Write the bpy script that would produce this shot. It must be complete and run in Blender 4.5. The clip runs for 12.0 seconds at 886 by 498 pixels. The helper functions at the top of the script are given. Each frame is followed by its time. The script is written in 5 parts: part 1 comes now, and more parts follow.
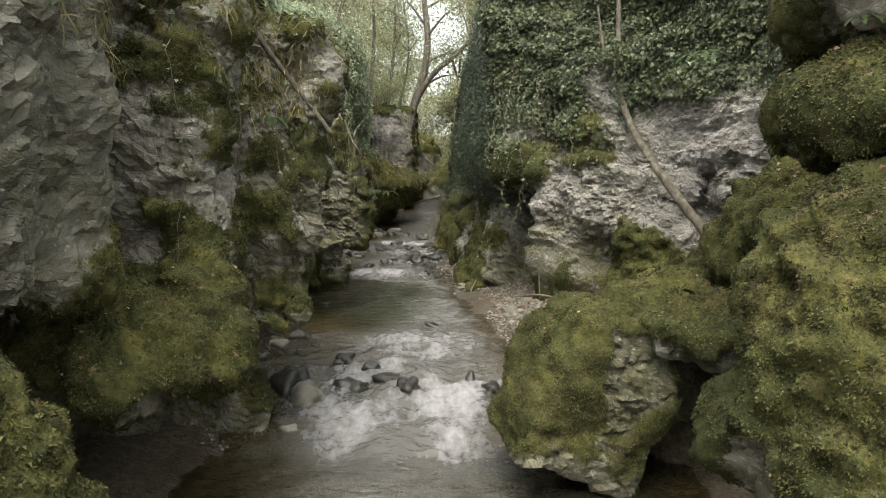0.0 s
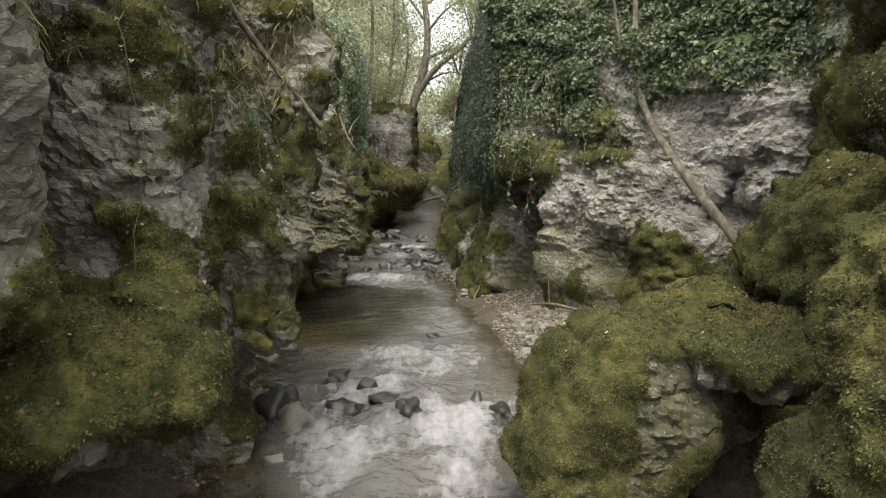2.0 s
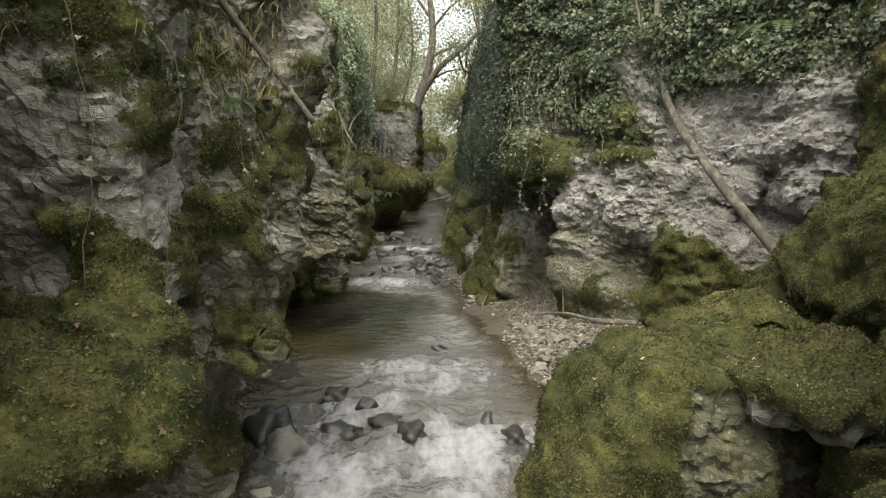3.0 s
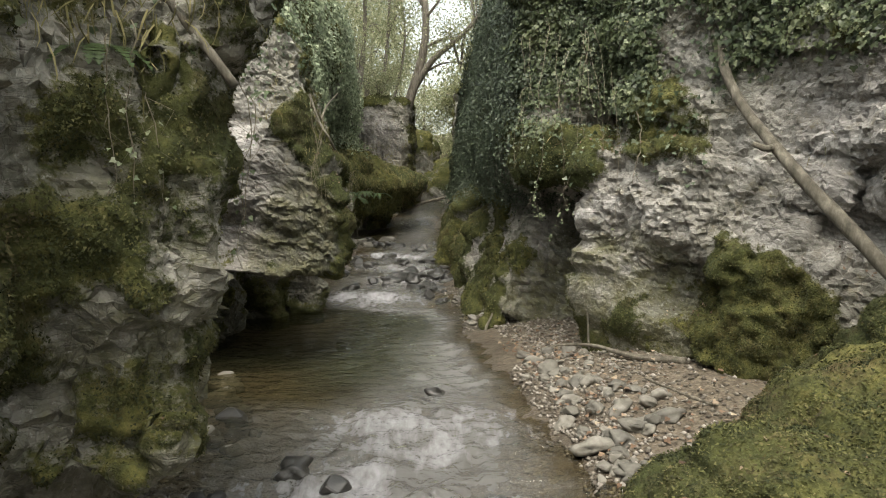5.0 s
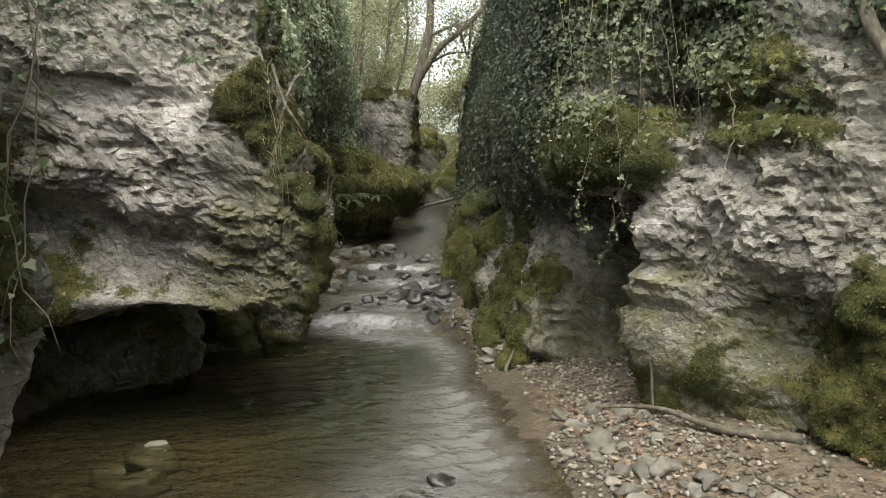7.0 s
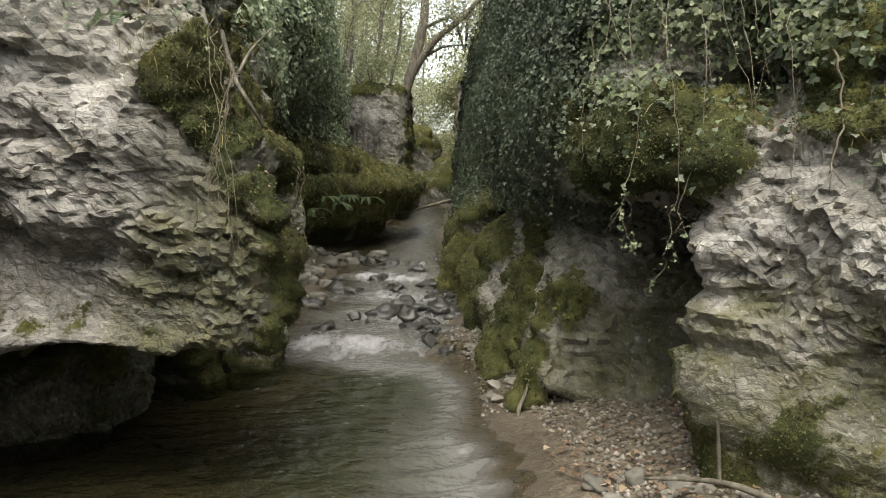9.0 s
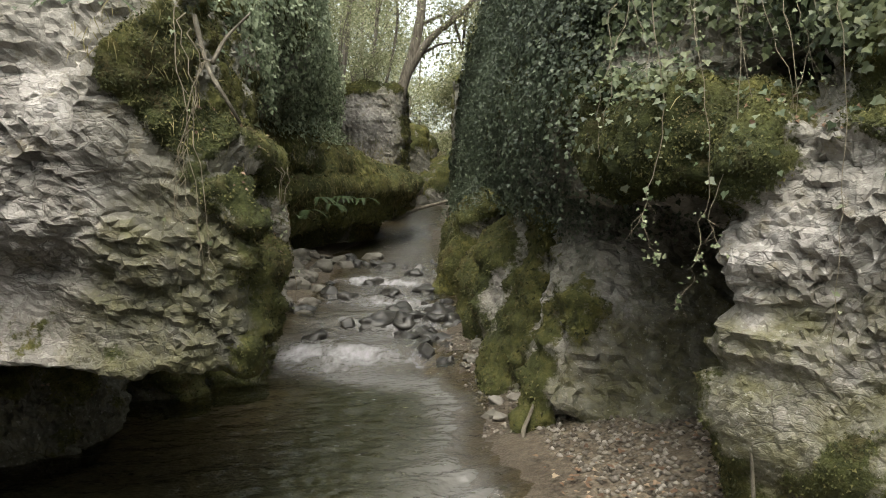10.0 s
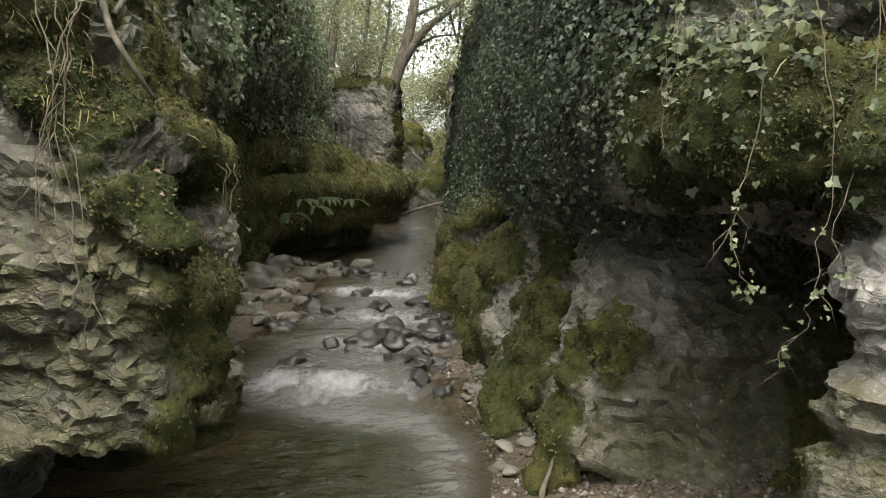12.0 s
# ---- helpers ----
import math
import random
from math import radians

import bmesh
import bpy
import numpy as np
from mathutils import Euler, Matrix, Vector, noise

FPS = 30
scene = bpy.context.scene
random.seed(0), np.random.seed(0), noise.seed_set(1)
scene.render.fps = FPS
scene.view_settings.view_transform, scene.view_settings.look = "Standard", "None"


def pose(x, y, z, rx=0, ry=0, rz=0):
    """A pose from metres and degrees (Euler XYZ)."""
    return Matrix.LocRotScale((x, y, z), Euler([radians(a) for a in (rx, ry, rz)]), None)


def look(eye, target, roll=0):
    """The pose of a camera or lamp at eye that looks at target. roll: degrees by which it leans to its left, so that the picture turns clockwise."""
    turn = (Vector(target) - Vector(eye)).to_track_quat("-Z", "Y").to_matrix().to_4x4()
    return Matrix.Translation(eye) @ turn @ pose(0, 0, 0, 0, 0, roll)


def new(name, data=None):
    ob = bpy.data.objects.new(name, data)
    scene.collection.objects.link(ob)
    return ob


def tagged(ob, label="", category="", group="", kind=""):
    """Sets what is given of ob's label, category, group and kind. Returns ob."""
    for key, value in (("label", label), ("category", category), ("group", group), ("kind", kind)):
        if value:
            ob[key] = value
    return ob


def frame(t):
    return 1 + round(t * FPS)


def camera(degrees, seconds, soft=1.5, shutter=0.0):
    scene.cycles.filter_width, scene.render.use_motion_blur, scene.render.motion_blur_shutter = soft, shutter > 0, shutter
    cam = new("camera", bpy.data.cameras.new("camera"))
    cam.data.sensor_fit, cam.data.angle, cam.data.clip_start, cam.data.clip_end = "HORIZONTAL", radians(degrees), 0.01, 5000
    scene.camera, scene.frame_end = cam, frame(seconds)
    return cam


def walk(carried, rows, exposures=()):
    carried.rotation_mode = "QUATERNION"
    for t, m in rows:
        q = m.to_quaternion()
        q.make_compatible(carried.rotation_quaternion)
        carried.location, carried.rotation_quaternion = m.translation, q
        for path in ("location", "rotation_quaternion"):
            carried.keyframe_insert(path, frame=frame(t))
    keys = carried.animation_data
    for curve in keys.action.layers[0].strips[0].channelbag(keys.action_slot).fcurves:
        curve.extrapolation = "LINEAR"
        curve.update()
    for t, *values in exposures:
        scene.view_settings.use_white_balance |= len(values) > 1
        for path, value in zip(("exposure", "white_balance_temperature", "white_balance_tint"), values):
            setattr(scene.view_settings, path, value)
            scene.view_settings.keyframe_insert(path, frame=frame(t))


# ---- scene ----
cam = camera(63.2, 12.0, soft=1.0)
METRES, EYE, TILT, LEAN, TURN = 12.0, 3.0, -5.6, 0.0, 0.0
ROWS = [
    (0.0, 0.0, 0.0, 0.0, 0.0, -0.0, 0.0),
    (0.5, -0.0017, 0.0193, 0.0019, -0.01, -0.01, -0.01),
    (1.0, -0.0032, 0.0406, 0.0041, -0.02, -0.0, -0.0),
    (1.5, -0.0041, 0.0647, 0.0062, -0.02, 0.0, 0.01),
    (2.0, -0.005, 0.0914, 0.0082, -0.05, 0.01, 0.03),
    (2.5, -0.0061, 0.1281, 0.012, -0.06, 0.01, 0.03),
    (3.0, -0.0075, 0.1717, 0.0163, 0.33, 0.02, -0.01),
    (5.0, -0.0112, 0.3952, 0.0362, -0.16, 0.04, 0.09),
    (5.5, -0.0123, 0.4592, 0.0416, -0.31, 0.06, 0.13),
    (6.0, -0.0133, 0.5218, 0.0474, -0.48, 0.05, 0.15),
    (6.5, -0.0135, 0.585, 0.0535, -0.4, 0.07, 0.18),
    (7.0, -0.0144, 0.6415, 0.0596, 0.24, 0.07, 0.1),
    (7.2, -0.0148, 0.664, 0.0615, 0.82, 0.07, 0.1),
    (8.8, -0.0194, 0.788, 0.075, -0.16, 0.08, 0.08),
    (9.0, -0.02, 0.8012, 0.0761, -0.24, 0.08, 0.08),
    (9.5, -0.0208, 0.8264, 0.0795, -0.39, 0.07, 0.1),
    (10.0, -0.0216, 0.8583, 0.0836, -0.51, 0.05, 0.09),
    (10.5, -0.0224, 0.8891, 0.0865, -0.64, 0.05, 0.12),
    (11.0, -0.0228, 0.9189, 0.0894, -0.75, 0.04, 0.13),
    (11.5, -0.0229, 0.9575, 0.0937, -0.87, 0.04, 0.16),
    (12.0, -0.0237, 0.9948, 0.0971, -1.01, 0.04, 0.15),
]
walk(cam, [(t, pose(0, 0, EYE, TILT, LEAN, TURN) @ pose(METRES * x, METRES * y, METRES * z, 90 + pitch, roll, yaw)) for t, x, y, z, yaw, pitch, roll in ROWS])

# ---------------------------------------------------------------- world, sun, exposure
world = bpy.data.worlds.new("sky")
scene.world = world
world.use_nodes = True
wn, wl = world.node_tree.nodes, world.node_tree.links
sky = wn.new("ShaderNodeTexSky")
sky.sky_type, sky.sun_disc = "NISHITA", False
sky.sun_elevation, sky.sun_rotation = radians(63), radians(188)
sky.air_density, sky.dust_density = 1.0, 4.0
grade = wn.new("ShaderNodeHueSaturation")
grade.inputs["Saturation"].default_value = 0.35
wl.new(sky.outputs[0], grade.inputs["Color"])
warm = wn.new("ShaderNodeMix")
warm.data_type, warm.blend_type = "RGBA", "MULTIPLY"
warm.inputs[0].default_value, warm.inputs[7].default_value = 1.0, (0.99, 1.0, 0.9, 1)
wl.new(grade.outputs[0], warm.inputs[6])
wl.new(warm.outputs[2], wn["Background"].inputs["Color"])
wn["Background"].inputs["Strength"].default_value = 0.15
sun_data = bpy.data.lights.new("sun", "SUN")
sun_data.energy, sun_data.angle, sun_data.color = 0.85, radians(40), (1.0, 0.95, 0.88)
sun = new("sun", sun_data)
sun.matrix_world = look((-0.7, -5, 10), (0, 0, 0))
scene.view_settings.exposure = 1.68


# ---------------------------------------------------------------- number helpers
rng = np.random.default_rng(7)
LAT = rng.random((32, 32, 32)).astype(np.float32)


def vnoise(p, f=1.0, s=0):
    """Smooth value noise in 0..1 at points p (n, 3)."""
    q = np.asarray(p, np.float32) * np.float32(f) + np.float32(s * 7.31)
    i = np.floor(q).astype(np.int32)
    u = q - i
    u = u * u * (3 - 2 * u)
    a, b = i & 31, (i + 1) & 31
    x0, y0, z0, x1, y1, z1 = a[:, 0], a[:, 1], a[:, 2], b[:, 0], b[:, 1], b[:, 2]
    ux, uy, uz = u[:, 0], u[:, 1], u[:, 2]
    c00 = LAT[x0, y0, z0] * (1 - ux) + LAT[x1, y0, z0] * ux
    c10 = LAT[x0, y1, z0] * (1 - ux) + LAT[x1, y1, z0] * ux
    c01 = LAT[x0, y0, z1] * (1 - ux) + LAT[x1, y0, z1] * ux
    c11 = LAT[x0, y1, z1] * (1 - ux) + LAT[x1, y1, z1] * ux
    return (c00 * (1 - uy) + c10 * uy) * (1 - uz) + (c01 * (1 - uy) + c11 * uy) * uz


def fbm(p, f=1.0, octaves=4, s=0, gain=0.5):
    tot, amp, out = 0.0, 1.0, 0.0
    for k in range(octaves):
        out = out + amp * vnoise(p, f, s + k * 3)
        tot += amp
        amp *= gain
        f *= 2.03
    return out / tot


def hash01(a, b, c=0):
    h = (a.astype(np.int64) * 73856093) ^ (b.astype(np.int64) * 19349663) ^ (np.int64(c) * 83492791)
    h = (h ^ (h >> 13)) * 1274126177
    return ((h ^ (h >> 16)) & 0xFFFF).astype(np.float32) / 65535.0


def facets(p, f, squash, s=0):
    """Broken facets: each cell of a loose lattice has its own height and tilt. About -1..1."""
    q = (np.asarray(p, np.float32)) * np.array((f, f, f * squash), np.float32)
    base = np.floor(q - 0.5).astype(np.int32)
    best = np.full(len(q), 9.0, np.float32)
    out = np.zeros(len(q), np.float32)
    for i in (0, 1):
        for j in (0, 1):
            for k in (0, 1):
                c = base + np.array((i, j, k), np.int32)
                a, b, g = c[:, 0] & 31, c[:, 1] & 31, c[:, 2] & 31
                pick_at = [LAT[(a + 5 * h + s) & 31, (b + 11 * h) & 31, (g + 17 * h + 3 * s) & 31] for h in range(7)]
                off = q - c - 0.5 - 0.7 * (np.stack(pick_at[:3], -1) - 0.5)
                dist = (off * off).sum(-1)
                val = (pick_at[3] - 0.5) + 1.5 * ((np.stack(pick_at[4:7], -1) - 0.5) * off).sum(-1)
                near = dist < best
                best = np.where(near, dist, best)
                out = np.where(near, val, out)
    return out


def step01(x, a, b):
    t = np.clip((x - a) / (b - a), 0, 1)
    return t * t * (3 - 2 * t)


# ---------------------------------------------------------------- solid forms
def turned(p, c, rz, lean):
    q = p - np.array(c, np.float32)
    if rz:
        s, k = math.sin(radians(rz)), math.cos(radians(rz))
        q = np.stack((q[..., 0] * k + q[..., 1] * s, -q[..., 0] * s + q[..., 1] * k, q[..., 2]), -1)
    if lean:
        s, k = math.sin(radians(lean)), math.cos(radians(lean))
        q = np.stack((q[..., 0] * k - q[..., 2] * s, q[..., 1], q[..., 0] * s + q[..., 2] * k), -1)
    return q


def E(c, r, rz=0, lean=0):
    """An ellipsoid: centre, radii, turn about z, lean to +x."""
    r = np.array(r, np.float32)

    def d(p):
        q = turned(p, c, rz, lean)
        k0 = np.sqrt(((q / r) ** 2).sum(-1))
        k1 = np.sqrt(((q / (r * r)) ** 2).sum(-1)) + 1e-6
        return k0 * (k0 - 1) / k1
    return d


def B(c, h, rz=0, lean=0, rd=0.3):
    """A rounded block: centre, half sizes, turn, lean, rounding."""
    h = np.array(h, np.float32) - rd

    def d(p):
        q = np.abs(turned(p, c, rz, lean)) - h
        return np.sqrt((np.maximum(q, 0) ** 2).sum(-1)) + np.minimum(q.max(-1), 0) - rd
    return d


def K(a, b, ra, rb):
    """A tapering rib from a to b with the radii ra and rb."""
    a, b = np.array(a, np.float32), np.array(b, np.float32)
    u = b - a

    def d(p):
        t = np.clip(((p - a) * u).sum(-1) / float((u * u).sum()), 0, 1)
        q = p - a - t[..., None] * u
        return np.sqrt((q * q).sum(-1)) - (ra + (rb - ra) * t)
    return d


def solid(ops, warp=0.12):
    """Union and cut of forms in order: (sign, form, blend)."""
    def d(p):
        x, y, z = p[..., 0], p[..., 1], p[..., 2]
        w1 = np.sin(1.9 * x + 1.3 * y + 0.7) + np.sin(2.3 * y - 1.7 * z + 1.1) + np.sin(2.6 * z + 1.1 * x)
        w2 = np.sin(4.1 * x - 3.2 * z + 2.0) + np.sin(3.7 * y + 2.9 * z) + np.sin(4.6 * z - 2.2 * y + 0.5)
        v = None
        for sign, form, k in ops:
            f = form(p)
            if v is None:
                v = f
            elif sign == "+":
                h = np.maximum(k - np.abs(v - f), 0) / k
                v = np.minimum(v, f) - h * h * k * 0.25
            else:
                h = np.maximum(k - np.abs(v + f), 0) / k
                v = np.maximum(v, -f) + h * h * k * 0.25
        return v + warp * (0.55 * w1 + 0.3 * w2) / 2
    return d


def skin(d, lo, hi, cell):
    """The surface of a solid inside a box, as vertices and quads (surface nets over the blocks that the surface crosses)."""
    n = 8
    lo = np.array(lo, np.float32)
    nb = np.ceil((np.array(hi) - lo) / (cell * n)).astype(int)
    g = np.stack(np.meshgrid(*[np.arange(k) for k in nb], indexing="ij"), -1).reshape(-1, 3)
    mid = lo + (g + 0.5) * cell * n
    g = g[np.abs(d(mid.astype(np.float32))) < cell * n * 1.35]
    dims = nb * n + 1
    r9 = np.stack(np.meshgrid(*[np.arange(n + 1)] * 3, indexing="ij"), -1)
    cells, verts, quads = [], [], []
    keep = []
    for k in range(0, len(g), 256):
        b = g[k:k + 256]
        idx = b[:, None, None, None, :] * n + r9
        val = d((lo + idx * cell).astype(np.float32))
        inside = val < 0
        cnt = sum(inside[:, i:n + i, j:n + j, l:n + l].astype(np.int8) for i in (0, 1) for j in (0, 1) for l in (0, 1))
        act = (cnt > 0) & (cnt < 8)
        bi, ci, cj, ck = np.nonzero(act)
        if not len(bi):
            continue
        base = np.stack((ci, cj, ck), -1)
        acc, num = np.zeros((len(bi), 3), np.float32), np.zeros(len(bi), np.float32)
        corner = {(i, j, l): val[bi, ci + i, cj + j, ck + l] for i in (0, 1) for j in (0, 1) for l in (0, 1)}
        for ax in range(3):
            for i in (0, 1):
                for j in (0, 1):
                    a = [i, j]
                    a.insert(ax, 0)
                    e = list(a)
                    e[ax] = 1
                    va, vb = corner[tuple(a)], corner[tuple(e)]
                    m = (va < 0) != (vb < 0)
                    t = np.where(m, va / np.where(m, va - vb, 1), 0)
                    pt = np.tile(np.array(a, np.float32), (len(bi), 1))
                    pt[:, ax] = t
                    acc += pt * m[:, None]
                    num += m
        gc = b[bi] * n + base
        cells.append((gc[:, 0] * dims[1] + gc[:, 1]) * dims[2] + gc[:, 2])
        verts.append(lo + (gc + acc / num[:, None]) * cell)
        for ax in range(3):
            s0 = [slice(None)] + [slice(0, n)] * 3
            s1 = list(s0)
            s1[ax + 1] = slice(1, n + 1)
            m = inside[tuple(s0)] != inside[tuple(s1)]
            qb, qi, qj, qk = np.nonzero(m)
            gq = b[qb] * n + np.stack((qi, qj, qk), -1)
            flip = inside[tuple(s0)][qb, qi, qj, qk]
            u, v = (ax + 1) % 3, (ax + 2) % 3
            eu, ev = np.eye(3, dtype=int)[u], np.eye(3, dtype=int)[v]
            four = [gq - eu - ev, gq - ev, gq, gq - eu]
            ids = np.stack([(c[:, 0] * dims[1] + c[:, 1]) * dims[2] + c[:, 2] for c in four], -1)
            ids[~flip] = ids[~flip][:, ::-1]
            quads.append(ids[(gq > 0).all(1)])
    cells, verts, quads = np.concatenate(cells), np.concatenate(verts), np.concatenate(quads)
    order = np.argsort(cells)
    pos = np.searchsorted(cells, quads, sorter=order)
    pos = np.minimum(pos, len(cells) - 1)
    q = order[pos]
    q = q[(cells[q] == quads).all(1)]
    return verts.astype(np.float32), q.astype(np.int32)


def normals_of(v, q):
    n = np.cross(v[q[:, 2]] - v[q[:, 0]], v[q[:, 3]] - v[q[:, 1]])
    out = np.zeros_like(v)
    for k in range(4):
        for ax in range(3):
            out[:, ax] += np.bincount(q[:, k], n[:, ax], len(v))
    return out / (np.linalg.norm(out, axis=1, keepdims=True) + 1e-9)


def mesh_from(name, v, faces, material=None, smooth=True):
    """A mesh from arrays of vertices and equal-sided faces."""
    me = bpy.data.meshes.new(name)
    k = faces.shape[1]
    me.vertices.add(len(v))
    me.vertices.foreach_set("co", np.ascontiguousarray(v, np.float32).ravel())
    me.loops.add(faces.size)
    me.loops.foreach_set("vertex_index", np.ascontiguousarray(faces, np.int32).ravel())
    me.polygons.add(len(faces))
    me.polygons.foreach_set("loop_start", np.arange(0, faces.size, k, dtype=np.int32))
    me.polygons.foreach_set("use_smooth", np.full(len(faces), smooth))
    me.update(calc_edges=True)
    if material:
        me.materials.append(material)
    return me


def give(me, name, values):
    a = me.attributes.new(name, "FLOAT", "POINT")
    a.data.foreach_set("value", np.ascontiguousarray(values, np.float32))


def part(name, bm, material, parent, label=""):
    me = bpy.data.meshes.new(name)
    bm.to_mesh(me)
    bm.free()
    for p in me.polygons:
        p.use_smooth = True
    me.materials.append(material)
    ob = new(name, me)
    ob.parent = parent
    if label:
        ob["label"] = label
    return ob


# ---------------------------------------------------------------- materials
class Nodes:
    """A short way to write node materials."""

    def __init__(self, name):
        self.m = bpy.data.materials.new(name)
        self.m.use_nodes = True
        self.t = self.m.node_tree
        self.b = self.t.nodes["Principled BSDF"]
        self.out = self.t.nodes["Material Output"]

    def put(self, kind, **sets):
        n = self.t.nodes.new(kind)
        for k, v in sets.items():
            n.inputs[k.replace("_", " ")].default_value = v
        return n

    def link(self, a, b):
        self.t.links.new(a, b)

    def geo(self):
        return self.put("ShaderNodeNewGeometry").outputs["Position"]

    def attr(self, name):
        n = self.put("ShaderNodeAttribute")
        n.attribute_name = name
        return n.outputs["Fac"]

    def noise(self, scale, detail=5.0, rough=0.6, vec=None, stretch=None):
        n = self.put("ShaderNodeTexNoise", Scale=scale, Detail=detail, Roughness=rough)
        v = vec or self.geo()
        if stretch:
            mp = self.put("ShaderNodeMapping")
            mp.inputs["Scale"].default_value = stretch
            self.link(v, mp.inputs[0])
            v = mp.outputs[0]
        self.link(v, n.inputs["Vector"])
        return n.outputs["Fac"]

    def ramp(self, fac, stops):
        n = self.put("ShaderNodeValToRGB")
        el = n.color_ramp.elements
        while len(el) < len(stops):
            el.new(0.5)
        for e, (x, c) in zip(el, stops):
            e.position = x
            e.color = (*c, 1) if len(c) == 3 else c
        self.link(fac, n.inputs[0])
        return n.outputs[0]

    def level(self, fac, a, b):
        n = self.put("ShaderNodeMapRange")
        n.inputs["From Min"].default_value, n.inputs["From Max"].default_value = a, b
        self.link(fac, n.inputs[0])
        return n.outputs[0]

    def mix(self, fac, a, b, mode="MIX"):
        n = self.put("ShaderNodeMix")
        n.data_type, n.blend_type = "RGBA", mode
        for sock, val in ((n.inputs[0], fac), (n.inputs[6], a), (n.inputs[7], b)):
            if isinstance(val, (int, float)):
                sock.default_value = val
            elif isinstance(val, tuple):
                sock.default_value = (*val, 1)
            else:
                self.link(val, sock)
        return n.outputs[2]

    def calc(self, op, a, b=None):
        n = self.put("ShaderNodeMath")
        n.operation = op
        for s, v in zip(n.inputs, (a, b)):
            if isinstance(v, (int, float)):
                s.default_value = v
            elif v is not None:
                self.link(v, s)
        return n.outputs[0]

    def bump(self, height, strength, distance):
        n = self.put("ShaderNodeBump", Strength=strength, Distance=distance)
        self.link(height, n.inputs["Height"])
        self.link(n.outputs[0], self.b.inputs["Normal"])

    def done(self, color=None, rough=0.8, spec=0.3):
        if color is not None:
            if isinstance(color, tuple):
                self.b.inputs["Base Color"].default_value = (*color, 1)
            else:
                self.link(color, self.b.inputs["Base Color"])
        if isinstance(rough, (int, float)):
            self.b.inputs["Roughness"].default_value = rough
        else:
            self.link(rough, self.b.inputs["Roughness"])
        self.b.inputs["Specular IOR Level"].default_value = spec
        return self.m


def cliff_material():
    n = Nodes("limestone_with_moss")
    big, mid, fine = n.noise(0.55, 4), n.noise(2.2, 7, 0.68), n.noise(13, 6, 0.72)
    streak = n.noise(2.6, 5, 0.65, stretch=(1, 1, 0.25))
    # cracked plates: cells stretched along the bedding, with bent edges
    bend = n.put("ShaderNodeVectorMath")
    bend.operation = "MULTIPLY_ADD"
    wob = n.put("ShaderNodeTexNoise", Scale=3.0, Detail=4.0)
    n.link(n.geo(), wob.inputs["Vector"])
    n.link(wob.outputs["Color"], bend.inputs[0])
    bend.inputs[1].default_value = (0.35, 0.35, 0.22)
    n.link(n.geo(), bend.inputs[2])
    tilt = n.put("ShaderNodeMapping")
    tilt.inputs["Rotation"].default_value = (0.05, 0.16, 0.0)
    tilt.inputs["Scale"].default_value = (1.0, 1.0, 2.3)
    n.link(bend.outputs[0], tilt.inputs[0])

    def cracks(scale, a, b):
        v = n.put("ShaderNodeTexVoronoi", Scale=scale)
        v.feature = "DISTANCE_TO_EDGE"
        n.link(tilt.outputs[0], v.inputs["Vector"])
        return n.level(v.outputs["Distance"], a, b)

    plates = n.put("ShaderNodeTexVoronoi", Scale=6.5)
    n.link(tilt.outputs[0], plates.inputs["Vector"])
    chips = n.put("ShaderNodeTexVoronoi", Scale=17.0)
    n.link(tilt.outputs[0], chips.inputs["Vector"])
    chip = n.put("ShaderNodeSeparateColor")
    n.link(chips.outputs["Color"], chip.inputs[0])
    tone = n.put("ShaderNodeSeparateColor")
    n.link(plates.outputs["Color"], tone.inputs[0])
    c1, c2 = cracks(3.4, 0.0, 0.035), cracks(9.5, 0.0, 0.09)
    grey = n.ramp(mid, [(0.28, (0.1, 0.094, 0.076)), (0.45, (0.195, 0.183, 0.152)), (0.6, (0.29, 0.272, 0.234)), (0.78, (0.42, 0.397, 0.352))])
    pale = n.ramp(mid, [(0.3, (0.15, 0.138, 0.124)), (0.46, (0.245, 0.228, 0.21)), (0.58, (0.315, 0.296, 0.277)), (0.74, (0.42, 0.398, 0.38))])
    rock = n.mix(n.attr("pale"), grey, pale)
    # dark streaky rock; also stands in for shade in caves and recesses
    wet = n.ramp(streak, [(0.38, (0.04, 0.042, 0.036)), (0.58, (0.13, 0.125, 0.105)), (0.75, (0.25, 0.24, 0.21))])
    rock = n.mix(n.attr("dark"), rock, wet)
    rock = n.mix(0.5, rock, n.ramp(tone.outputs[0], [(0.0, (0.3, 0.3, 0.3)), (1.0, (0.72, 0.72, 0.72))]), "OVERLAY")
    grime = n.level(fine, 0.52, 0.72)
    rock = n.mix(n.calc("MULTIPLY", grime, 0.55), rock, (0.09, 0.085, 0.07))
    rock = n.mix(n.calc("MULTIPLY", n.level(n.noise(4.5, 6, 0.75), 0.54, 0.66), 0.6), rock, (0.15, 0.125, 0.07))
    algae = n.calc("MULTIPLY", n.attr("algae"), n.level(n.noise(3.6, 6, 0.7), 0.32, 0.6))
    rock = n.mix(algae, rock, n.ramp(fine, [(0.3, (0.055, 0.055, 0.028)), (0.7, (0.16, 0.15, 0.085))]))
    speck = n.level(n.noise(24, 3, 0.6), 0.62, 0.68)
    rock = n.mix(n.calc("MULTIPLY", speck, 0.3), rock, (0.58, 0.56, 0.52))
    crack = n.calc("MULTIPLY", c1, n.level(c2, -1.2, 1.0))
    worn = n.level(n.noise(1.6, 4, 0.6), 0.42, 0.6)
    crack = n.calc("MAXIMUM", crack, n.calc("MULTIPLY", worn, 0.85))
